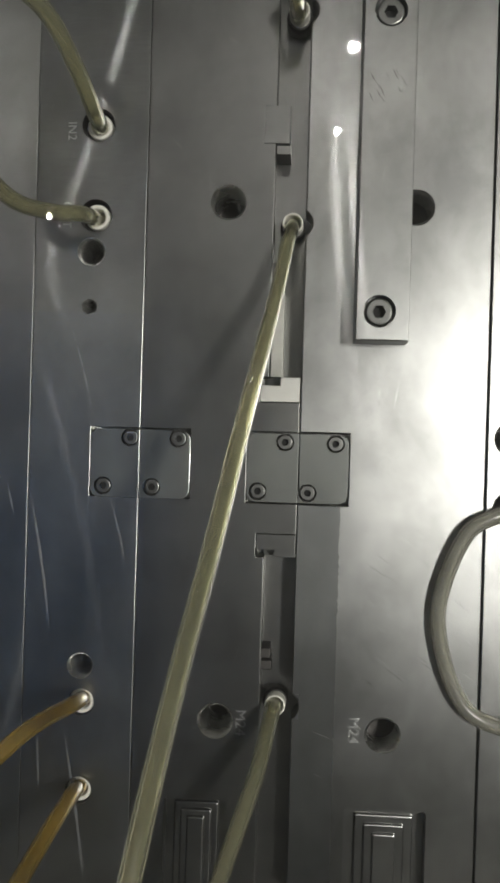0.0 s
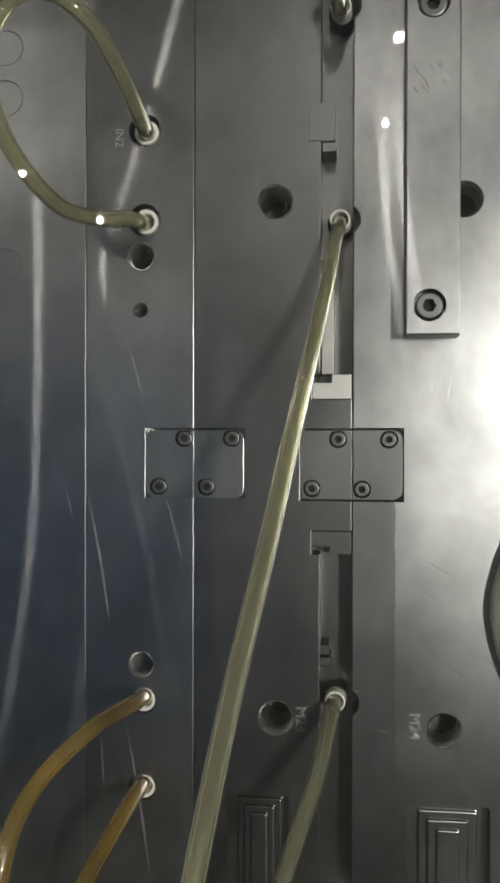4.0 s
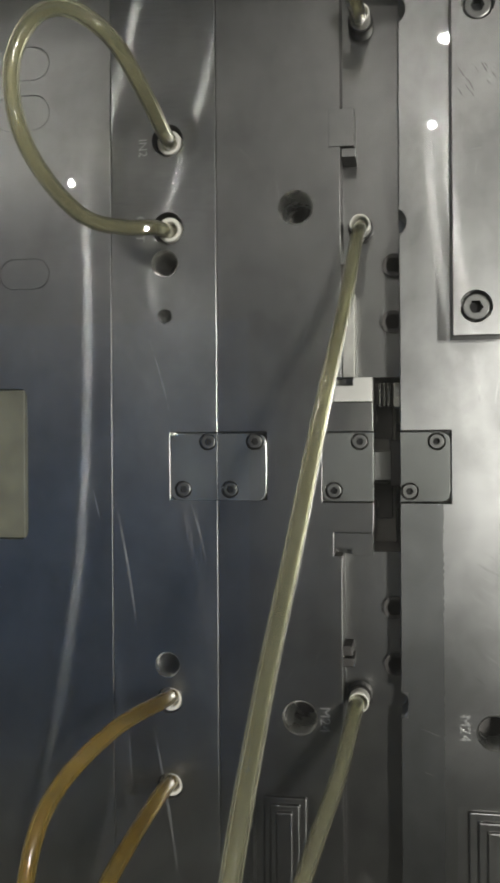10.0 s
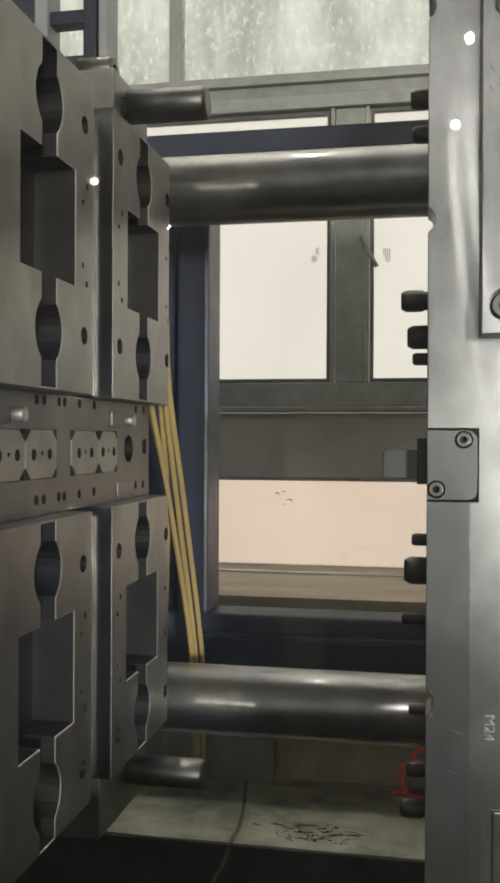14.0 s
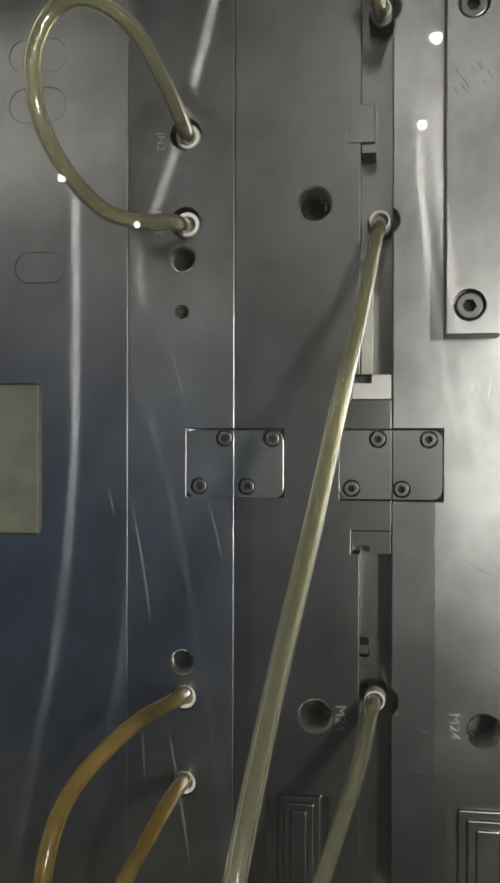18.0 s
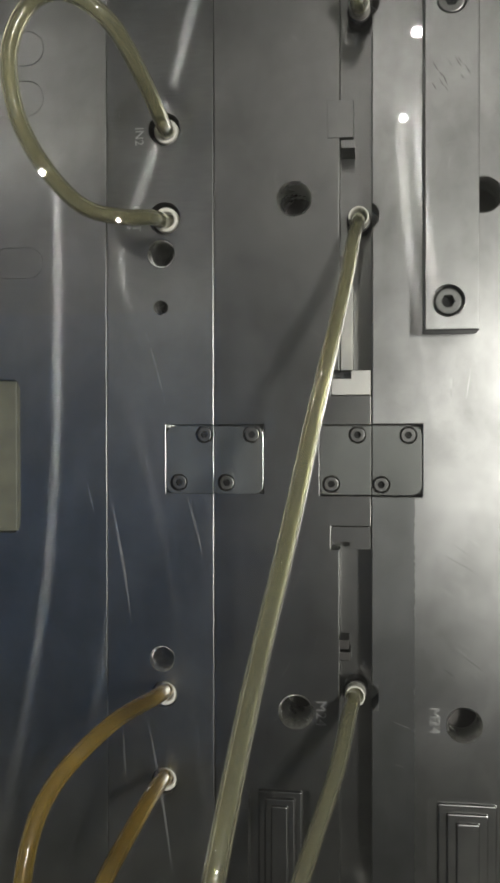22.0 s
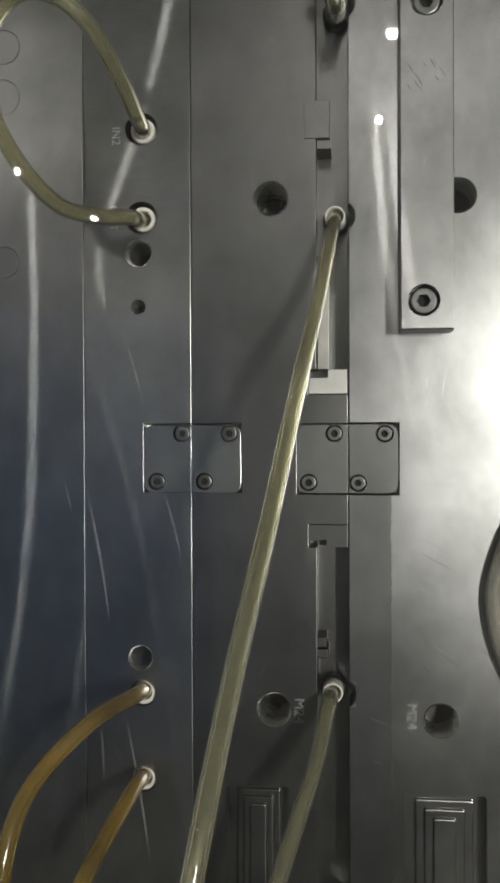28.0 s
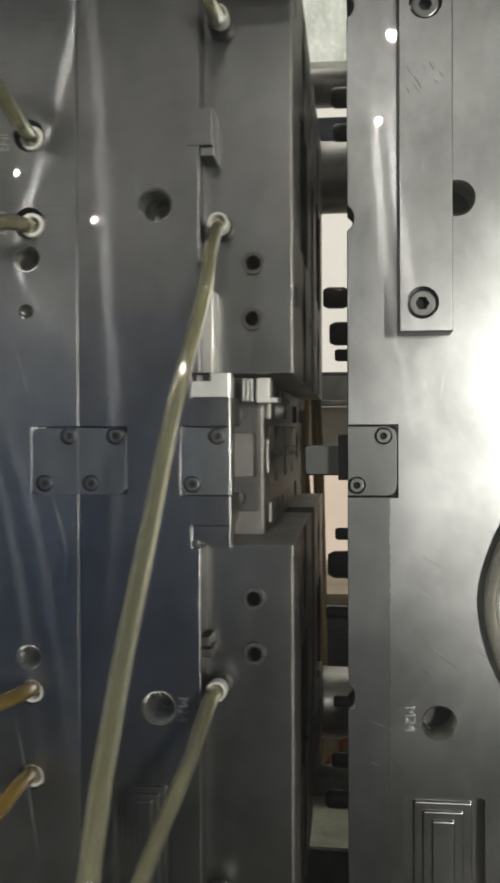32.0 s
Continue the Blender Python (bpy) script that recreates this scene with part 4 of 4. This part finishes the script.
# thin marks tapered at both ends: scratches, and lamp reflections drawn as pale arcs
def rub_glint_mark(parent, x0, z0, x1, z1, width, material, bow=0.0, y=-0.0001):
    bm = bmesh.new()
    prev, n = None, 10
    for k in range(n + 1):
        s = k / n
        w = width * (0.08 + math.sin(math.pi * s)) / 2
        x, z = x0 + (x1 - x0) * s + bow * math.sin(math.pi * s), z0 + (z1 - z0) * s
        row = (bm.verts.new((x - w, y, z)), bm.verts.new((x + w, y, z)))
        if prev:
            bm.faces.new((prev[0], row[0], row[1], prev[1]))
        prev = row
    return part("rub_glint_mark", bm, material, parent)


# Lamp reflections along the plates' scratch arcs, put into pale strips of colour.
for x0, z0, x1, z1, w, bow in ((-0.1542, 1.365, -0.1394, 1.3108, 0.0011, 0.0008), (-0.194, 1.2643, -0.1891, 1.2435, 0.0012, 0), (-0.1792, 1.2605, -0.1638, 1.1706, 0.0016, 0.0012),
                               (-0.1266, 1.2569, -0.1157, 1.2162, 0.0014, 0.0006), (-0.1528, 1.1073, -0.1366, 1.0072, 0.0016, 0.001), (-0.1702, 1.1066, -0.1679, 1.0653, 0.0012, 0)):
    rub_glint_mark(moving, x0, z0, x1, z1, w, RUBBED_GLINT, bow)
rnd = random.Random(31)
for i in range(22):     # file marks near the strap's upper end, with the lamp's glint in their colour
    x, z, l = rnd.uniform(0.030, 0.052), rnd.uniform(1.508, 1.528), rnd.uniform(0.003, 0.007)
    rub_glint_mark(strap, x, z, x + l * 0.55, z - l, rnd.uniform(0.0002, 0.0005), rnd.choice((STEEL_DARK, RUBBED_GLINT, STEEL_LAND)), y=-0.0226)
for i in range(64):     # brushed arcs where the plate was dressed by hand
    x, z, l = rnd.uniform(0.036, 0.100), rnd.uniform(1.14, 1.25), rnd.uniform(0.006, 0.018)
    rub_glint_mark(fixed, x, z, x + l, z - l * rnd.uniform(0.5, 0.8), rnd.uniform(0.0002, 0.0005), rnd.choice((RUBBED_GLINT, RUBBED_GLINT, STEEL_LAND)), bow=0.0006)
rub_glint_mark(fixed, 0.0075, 1.1130, 0.0190, 1.1085, 0.0006, RUBBED_GLINT, y=-0.0005)
rub_glint_mark(fixed, 0.0080, 1.0862, 0.0145, 1.0838, 0.0005, RUBBED_GLINT, y=-0.0005)
rub_glint_mark(fixed, 0.0246, 1.2400, 0.0500, 1.2422, 0.0005, STEEL_DARK)
rub_glint_mark(fixed, 0.0500, 1.2424, 0.0777, 1.2451, 0.0004, STEEL_DARK)
rub_glint_mark(fixed, 0.0438, 1.3444, 0.0437, 1.3140, 0.0009, RUBBED_GLINT)
rub_glint_mark(fixed, 0.0560, 1.3380, 0.0530, 1.3180, 0.0006, RUBBED_GLINT)
# core blocks with their parting face
FACE = 0.033
def core_block(y0, y1, z0, z1, slot, up):
    """A core block: cavity slot with two round pockets, a large relief between them, dowel and screw holes."""
    bm = bmesh.new()
    zs = (1.391, 1.596) if up else (1.177, 0.976)
    c0, c1 = (min(zs), max(zs))
    r = 0.030
    w = 0.0165
    loop = []
    # one outline: slot, round pocket, relief, round pocket, slot
    a0, a1 = slot - w, slot + w
    b0, b1 = slot - 0.060, slot + 0.061
    def bulge(cz, s):
        dz = math.sqrt(r * r - w * w)
        k0 = math.atan2(-dz, s * w)
        res = []
        for i in range(9):
            a = -math.atan2(dz, w) + 2 * math.atan2(dz, w) * i / 8
            res.append((slot + s * r * math.cos(a), cz + r * math.sin(a)))
        return res
    lo, hi = z0 + 0.002, z1 - 0.002
    p0, p1 = c0 + 0.049, c1 - 0.046
    right = [(a1, lo)] + bulge(c0, 1) + [(a1, p0), (b1, p0), (b1, p1), (a1, p1)] + bulge(c1, 1) + [(a1, hi)]
    left = [(a0, lo)] + bulge(c0, -1) + [(a0, p0), (b0, p0), (b0, p1), (a0, p1)] + bulge(c1, -1) + [(a0, hi)]
    loop = right + left[::-1]
    holes = [(loop, 0.042, 1, -0.0008)]
    for y in (y0 + (0.034 if y0 < 0.1 else 0.022), y1 - (0.024 if y0 < 0.1 else 0.009)):
        for z in zs:
            holes.append((circle(y, z + (0.004 if up else -0.004), 0.0088, 18), 0.02, 1, 0))
            holes.append((circle(y + 0.006, z + (0.055 if up else -0.055) * (1 if abs(z - 1.28) < 0.2 else -1), 0.0034, 12), 0.01, 1, 0))
            holes.append((circle(y - 0.004, z + (0.072 if up else -0.072) * (1 if abs(z - 1.28) < 0.2 else -1), 0.0030, 12), 0.01, 1, 0))
    slab(bm, side(FACE), rect(y0, y1, z0, z1), 0.0595, holes, 0.0008)
    for f in bm.faces:
        if len(f.verts) == 4 and all(abs(v.co.y - y0) < 1e-5 for v in f.verts):
            f.material_index = 2        # the front is ground like the plates
    # Slot 1 darkens the pockets: their shade is in the colour.
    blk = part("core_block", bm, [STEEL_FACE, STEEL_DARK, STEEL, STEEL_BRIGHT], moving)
    for cz in zs:
        for s in (1, -1):
            part("core_pin", lathe(bmesh.new(), [(0.0, 0.0), (0.0052, 0.0), (0.0062, -0.0015), (0.0062, -0.027)], pose(FACE - 0.015, slot, cz + 0.027 * s, 0, 90, 0), 16), STEEL_FACE, blk, smooth=True)
    if y0 < 0.1:
        for x, z in (((0.0068, 1.4123), (0.0060, 1.3748)) if up else ((0.0063, 1.1858), (0.0068, 1.1485))):
            part("screw_bore", lathe(bmesh.new(), [(0.0050, 0.004), (0.0050, -0.0006), (0.0074, -0.0006), (0.0076, 0.004)], pose(x, y0, z, 90), 20), [STEEL_DARK], blk)
            screw(blk, x, y0 - 0.0004, z, 0.0050)
    return blk


for up, z0, z1 in ((True, 1.3385, 1.647), (False, 0.932, 1.2222)):
    core_block(0.025, 0.281, z0, z1, 0.173, up)
    core_block(0.341, 0.555, z0, z1, 0.449, up)
    part("spacer", boxes((-0.0265, 0.012, 0.2815, 0.298, z0 + 0.002, z1 - 0.01), bevel=0.001), STEEL_FACE, moving)
    part("spacer", boxes((-0.0265, 0.012, 0.324, 0.3405, z0 + 0.002, z1 - 0.01), bevel=0.001), STEEL_FACE, moving)
bm = bmesh.new()
slab(bm, side(-0.0015), rect(0.440, 0.570, 1.6480, 1.7300), 0.10, [(circle(0.474, 1.6950, 0.0130, 20), 0.02, 1, 0)], 0.0015)
part("retainer_plate", bm, [STEEL_FACE, STEEL_DARK], moving)
part("retainer_bolt", lathe(bmesh.new(), [(0.0, 0.004), (0.006, 0.004), (0.006, 0.010), (0.011, 0.010), (0.0115, 0.008), (0.0115, -0.015)], pose(-0.012, 0.474, 1.695, 0, 90, 0), 20), STEEL_FACE, moving)
bush = part("clamp_bush", lathe(bmesh.new(), [(0.008, 0.019), (0.016, 0.019), (0.0175, 0.017), (0.0175, -0.024), (0.008, -0.024), (0.008, 0.019)], pose(0.012, 0.47, 1.7380, 0, 90, 0), 28, caps=False), STEEL_DIM, moving, "short steel bush with an open bore", smooth=True)
part("retainer_plate", boxes((-0.1015, -0.0015, 0.40, 0.57, 0.84, 0.9315), bevel=0.001), STEEL_FACE, moving)
# middle band with the runner inserts
BAND = 0.007
bm = bmesh.new()
holes = []
def plug(y0, y1, z0, z1, c):
    return [(y0 + c, z0), (y1 - c, z0), (y1, z0 + c), (y1, z1 - c), (y1 - c, z1), (y0 + c, z1), (y0, z1 - c), (y0, z0 + c)]
for y0, y1 in ((0.112, 0.250), (0.288, 0.428)):
    holes.append((rect(y0 - 0.002, y1 + 0.002, 1.2570, 1.3035), 0.006, 1, 0))
holes += [(circle(0.472, 1.2830, 0.0165, 24), 0.02, 1, 0), (circle(0.535, 1.2850, 0.010, 18), 0.02, 1, 0)]
for y in (0.205, 0.222, 0.258, 0.272, 0.312, 0.355, 0.50, 0.53):
    holes += [(circle(y, 1.3310, 0.0050, 14), 0.012, 1, 0), (circle(y, 1.2375, 0.0050, 14), 0.012, 1, 0)]
slab(bm, side(BAND), rect(0.085, 0.555, 1.2225, 1.3380), 0.0335, holes, 0.0008)
part("runner_plate", bm, [STEEL_DIM, STEEL_DARK], moving)
for y0, y1 in ((0.1125, 0.176), (0.180, 0.2495), (0.2885, 0.365), (0.3690, 0.4275)):
    bm = bmesh.new()
    yc = (y0 + y1) / 2
    slab(bm, side(BAND + 0.0012), plug(y0, y1, 1.2575, 1.3030, 0.010), 0.006,
         [(circle(yc - 0.018, 1.280, 0.0055, 16), 0.005, 1, 0), (circle(yc + 0.018, 1.280, 0.0055, 16), 0.005, 1, 0), (circle(yc, 1.281, 0.0022, 10), 0.004, 1, 0)], 0.0006)
    part("runner_insert", bm, [STEEL_FACE, STEEL_DARK], moving, "chamfered insert plate with three bores")
for y in (0.155, 0.458):
    part("stop_pin", lathe(bmesh.new(), [(0.0, 0.012), (0.006, 0.012), (0.007, 0.010), (0.007, -0.01)], pose(BAND, y, 1.3160, 0, 90, 0), 18), STEEL_BRIGHT, moving, smooth=True)
    part("stop_block", boxes((BAND, BAND + 0.002, y - 0.03, y + 0.02, 1.2275, 1.2440), bevel=0.001), STEEL_DIM, moving)
    part("stop_block", boxes((BAND, BAND + 0.004, y - 0.055, y - 0.012, 1.3080, 1.3260), bevel=0.001), STEEL_DIM, moving)

# cooling ports: white collar and brass-grey body in each bore
def collar(parent, x, y, z, r, inner=0.66):
    part("port_collar", lathe(bmesh.new(), [(r * inner, -0.012), (r * inner, 0.010), (r * (inner + 0.08), 0.012), (r * 0.96, 0.012), (r, 0.010), (r, -0.012)], pose(x, y, z, 90), 24, caps=False), WHITE_RING, parent, "white nylon push-in collar", smooth=True)


for x, z, r in PORTS:
    collar(moving, x, 0.0155, z, 0.0082, 0.63)
for x, z in ((-0.0138, 1.5710), (-0.0142, 1.4355), (-0.0166, 1.1278), (-0.0175, 0.985)):
    part("port_body", lathe(bmesh.new(), [(0.0064, 0.0), (0.0078, 0.0), (0.0082, -0.002), (0.0082, -0.02), (0.0064, -0.02)], pose(x, 0.011, z, 90), 22, caps=False), STEEL_DARK, moving, smooth=True)
    collar(moving, x, 0.012, z, 0.0067, 0.78)
stamp("IN2", -0.1580, 1.4925, 0.0080, moving, -0.0002, -90, MARK, "stamped cooling circuit mark")
stamp("OUT", -0.1600, 1.4385, 0.0080, moving, -0.0002, -90, MARK, "stamped cooling circuit mark")
part("stamped_mark", boxes(*[(-0.1645, -0.1590, -0.0002, 0.0002, 1.0715 - 0.0042 * i, 1.0722 - 0.0042 * i) for i in range(4)]), MARK, moving, "worn stamped mark")
stamp("M24", -0.0385, 1.1160, 0.0095, moving, -0.0002, -90, MARK, "stamped thread size mark")

# guide pins that stay back while the face is pushed forward
pins = []
for y in (0.50, 0.085):
    for z, r in ((1.704, 0.0205), (0.886, 0.0180)):
        p = tagged(part("guide_pin", lathe(bmesh.new(), [(0, 0.103), (r * 0.8, 0.103), (r, 0.098), (r, -0.02)], Matrix.Rotation(radians(90), 4, "Y"), 20), GREASED, smooth=True),
                   "dark greased guide pin of the mould", "guide pin", "guide pins")
        p["home"] = (0.0, y, z)
        pins.append(p)

# ---- hoses of the moving half ----
hoses = []
def hose(points, material, label, r=0.0052, bore=0.62):
    h = tagged(part("water_hose", tube(points, r, bore=bore), material, smooth=True), label, "hose", "cooling hoses")
    hoses.append(h)


hose([(-0.0142, 0.02, 1.4360), (-0.0142, 0.005, 1.4351), (-0.0150, -0.010, 1.4275), (-0.0172, -0.028, 1.4130), (-0.0213, -0.052, 1.3826), (-0.0307, -0.14, 1.3141), (-0.0394, -0.195, 1.2558), (-0.0496, -0.24, 1.1988), (-0.0586, -0.275, 1.1403), (-0.071, -0.285, 1.06)],
     HOSE, "long translucent yellowed cooling hose hanging across the mould", 0.0044)
hose([(-0.0138, 0.02, 1.571), (-0.0150, -0.015, 1.568), (-0.019, -0.05, 1.572), (-0.025, -0.09, 1.60)], HOSE, "translucent yellowed cooling hose at the upper port")
hose([(-0.0166, 0.02, 1.1278), (-0.019, -0.015, 1.1238), (-0.026, -0.05, 1.098), (-0.043, -0.09, 1.053), (-0.060, -0.115, 1.00)], HOSE, "translucent yellowed cooling hose hanging from the lower port")
hose([(-0.1408, 0.015, 1.4965), (-0.1385, -0.02, 1.4965), (-0.1405, -0.055, 1.508), (-0.152, -0.085, 1.530), (-0.174, -0.095, 1.544), (-0.195, -0.095, 1.540), (-0.208, -0.095, 1.514), (-0.206, -0.09, 1.480), (-0.195, -0.075, 1.453), (-0.178, -0.055, 1.434), (-0.158, -0.036, 1.4315), (-0.146, -0.018, 1.435), (-0.1410, 0.015, 1.4382)],
     HOSE, "yellowed cooling hose looped between two ports")
hose([(-0.142, 0.015, 1.1243), (-0.1425, -0.02, 1.1285), (-0.160, -0.06, 1.123), (-0.184, -0.09, 1.098), (-0.193, -0.11, 1.068), (-0.197, -0.12, 1.01)], HOSE_AMBER, "amber stained cooling hose bending down")
hose([(-0.142, 0.015, 1.0672), (-0.1425, -0.02, 1.070), (-0.148, -0.07, 1.059), (-0.156, -0.10, 1.04), (-0.166, -0.115, 1.00)], HOSE_AMBER, "amber stained cooling hose at the lowest port")
hose([(-0.0175, 0.02, 0.985), (-0.019, -0.02, 0.98), (-0.026, -0.05, 0.95), (-0.04, -0.08, 0.90)], HOSE, "translucent yellowed cooling hose at the lowest front port")
for x0, x1, x2, dy in ((0.001, 0.012, 0.016, 0.0), (0.027, 0.029, 0.028, 0.012), (0.0215, 0.022, 0.021, 0.002), (-0.003, 0.006, 0.010, 0.016), (0.013, 0.002, -0.034, 0.02)):
    hose([(x0 - 0.002, 0.572, 1.45), (x0, 0.574 + dy * 0.4, 1.36), (x1, 0.64 + dy, 1.20), (x2, 0.752 + dy, 0.96), (x2 - 0.004, 0.775 + dy, 0.80)],
         HOSE_PALE, "amber cooling hose hanging behind the mould", 0.0038, 0.0)
tagged(part("air_line", tube([(-0.3075, 0.940, 0.7135), (-0.292, 0.8457, 0.7135), (-0.2825, 0.7605, 0.7135), (-0.2835, 0.712, 0.7135), (-0.2942, 0.702, 0.681), (-0.3103, 0.700, 0.648), (-0.34, 0.695, 0.50), (-0.36, 0.69, 0.255)], 0.003, 8), HOSE_GREY, smooth=True), "thin clear air line hanging over the bed", "hose", "cooling hoses")

# ---- the moulded parts ----
def cup_piece():
    """One moulded cup with its slanting spout, centred on the cup."""
    th = tagged(new("plastic_moulding"), "fresh white plastic cup with a slanting spout", "moulding", "white mouldings")
    part("cup", lathe(bmesh.new(), [(0, -0.010), (0.0092, -0.010), (0.0108, -0.007), (0.0116, 0.006), (0.0108, 0.0092), (0.0080, 0.0105), (0, 0.0108)], pose(0, 0, 0, 0, 90, 0) @ pose(0, 0, 0, 8), 18), MOULDING, th, smooth=True)
    part("spout", tube([(0.003, 0.001, -0.0015), (0.011, 0.004, -0.0065), (0.019, 0.007, -0.0115), (0.027, 0.010, -0.0150)], 0.0044, 10, 4), MOULDING, th, smooth=True)
    return th


def runner_piece():
    """The thin crossed runner between two cups."""
    th = tagged(new("plastic_runner"), "thin white plastic runner between two cups", "runner", "white runners")
    part("bar", tube([(-0.004, -0.012, 0.0), (0.008, 0.002, 0.0), (0.026, 0.012, -0.001)], 0.0019, 8, 4), MOULDING, th, smooth=True)
    part("gate_stem", tube([(0, 0, -0.015), (0.001, 0, 0.0), (0, 0, 0.015)], 0.0014, 8, 4), MOULDING, th, smooth=True)
    return th


first_cup, first_runner = cup_piece(), runner_piece()
SHOTS = []
for y in (0.173, 0.449):
    for z in (1.596, 1.391, 1.177, 0.976):
        for dz, turn in ((0.027, 0), (-0.027, 180), (0, 0)):
            kind = first_cup if dz else first_runner
            taken = any(th is kind for th, *_ in SHOTS)
            SHOTS.append((copy_thing(kind, Matrix()) if taken else kind, y, z + dz, turn))


# ---- what moves ----
SWING = [(0, 0), (9.8, 0), (10.0, 2.2), (10.2, 5.5), (10.3, 7.7), (10.5, 9.8), (10.8, 10.0), (15.2, 9.0), (15.6, 8.9), (15.7, 8.4), (15.8, 6.4),
         (15.9, 4.2), (16.0, 2.6), (16.2, 2.6), (16.5, 1.5), (17.2, 0), (31.2, 0), (31.5, 1.2), (31.8, 4.5), (32.0, 7.2)]


def between(table, t):
    """The table's value at t, on straight lines from row to row."""
    for (t0, v0), (t1, v1) in zip(table, table[1:]):
        if t0 <= t <= t1:
            return v0 + (v1 - v0) * (t - t0) / (t1 - t0)
    return table[-1][1]


def motions():
    rows = [(t, pose(s, 0, 0)) for t, s in OPEN]
    walk(moving, rows)
    for h in hoses[1:]:
        walk(h, rows)
    # the long hose is tied down below, so it swings about its port and lags behind the half
    port = pose(-0.0142, 0, 1.4375)
    times = sorted({t for t, _ in OPEN} | {t for t, _ in SWING})
    walk(hoses[0], [(t, pose(between(OPEN, t), 0, 0) @ port @ pose(0, 0, 0, 0, -between(SWING, t), 0) @ port.inverted()) for t in times])
    # the bush stands back in its plate until the ejectors push
    walk(bush, [(t, pose(d, 0, 0)) for t, d in ((0, -0.042), (11.75, -0.042), (12.0, 0), (12.6, 0), (12.9, -0.042), (32, -0.042))])
    walk(mp, [(t, pose(s, 0, 0)) for t, s in PINS])
    for p in pins:
        x, y, z = p["home"]
        walk(p, [(t, pose(x + s, y, z)) for t, s in PINS])
        del p["home"]
    rnd = random.Random(4)
    for th, y, z, turn in SHOTS:
        inside = FACE - 0.031
        out = FACE - 0.001
        rows = [(t, pose(inside + s, y, z, turn)) for t, s in OPEN if t <= 11.8]
        rows += [(11.93, pose(inside - 0.348, y, z, turn)), (12.0, pose(out - 0.008 - 0.345, y, z, turn)), (12.1, pose(out - 0.3445, y, z, turn)), (12.5, pose(out - 0.344, y, z, turn))]
        t0 = 12.6 + rnd.uniform(0, 0.27)
        vx, spin, tip = rnd.uniform(0.0, 0.26), rnd.uniform(-170, 170), rnd.uniform(-150, 150)
        drop = z - 0.27
        end = math.sqrt(2 * drop / 9.8)
        for k in range(1, 7):
            s = end * k / 6
            rows.append((round(t0 + s, 3), pose(out - 0.344 + vx * s, y + 0.02 * k / 6, z - 4.9 * s * s, turn + tip * s, spin * s, 0)))
        rows += [(14.0, rows[-1][1]), (32.0, rows[-1][1])]
        walk(th, rows)


motions()
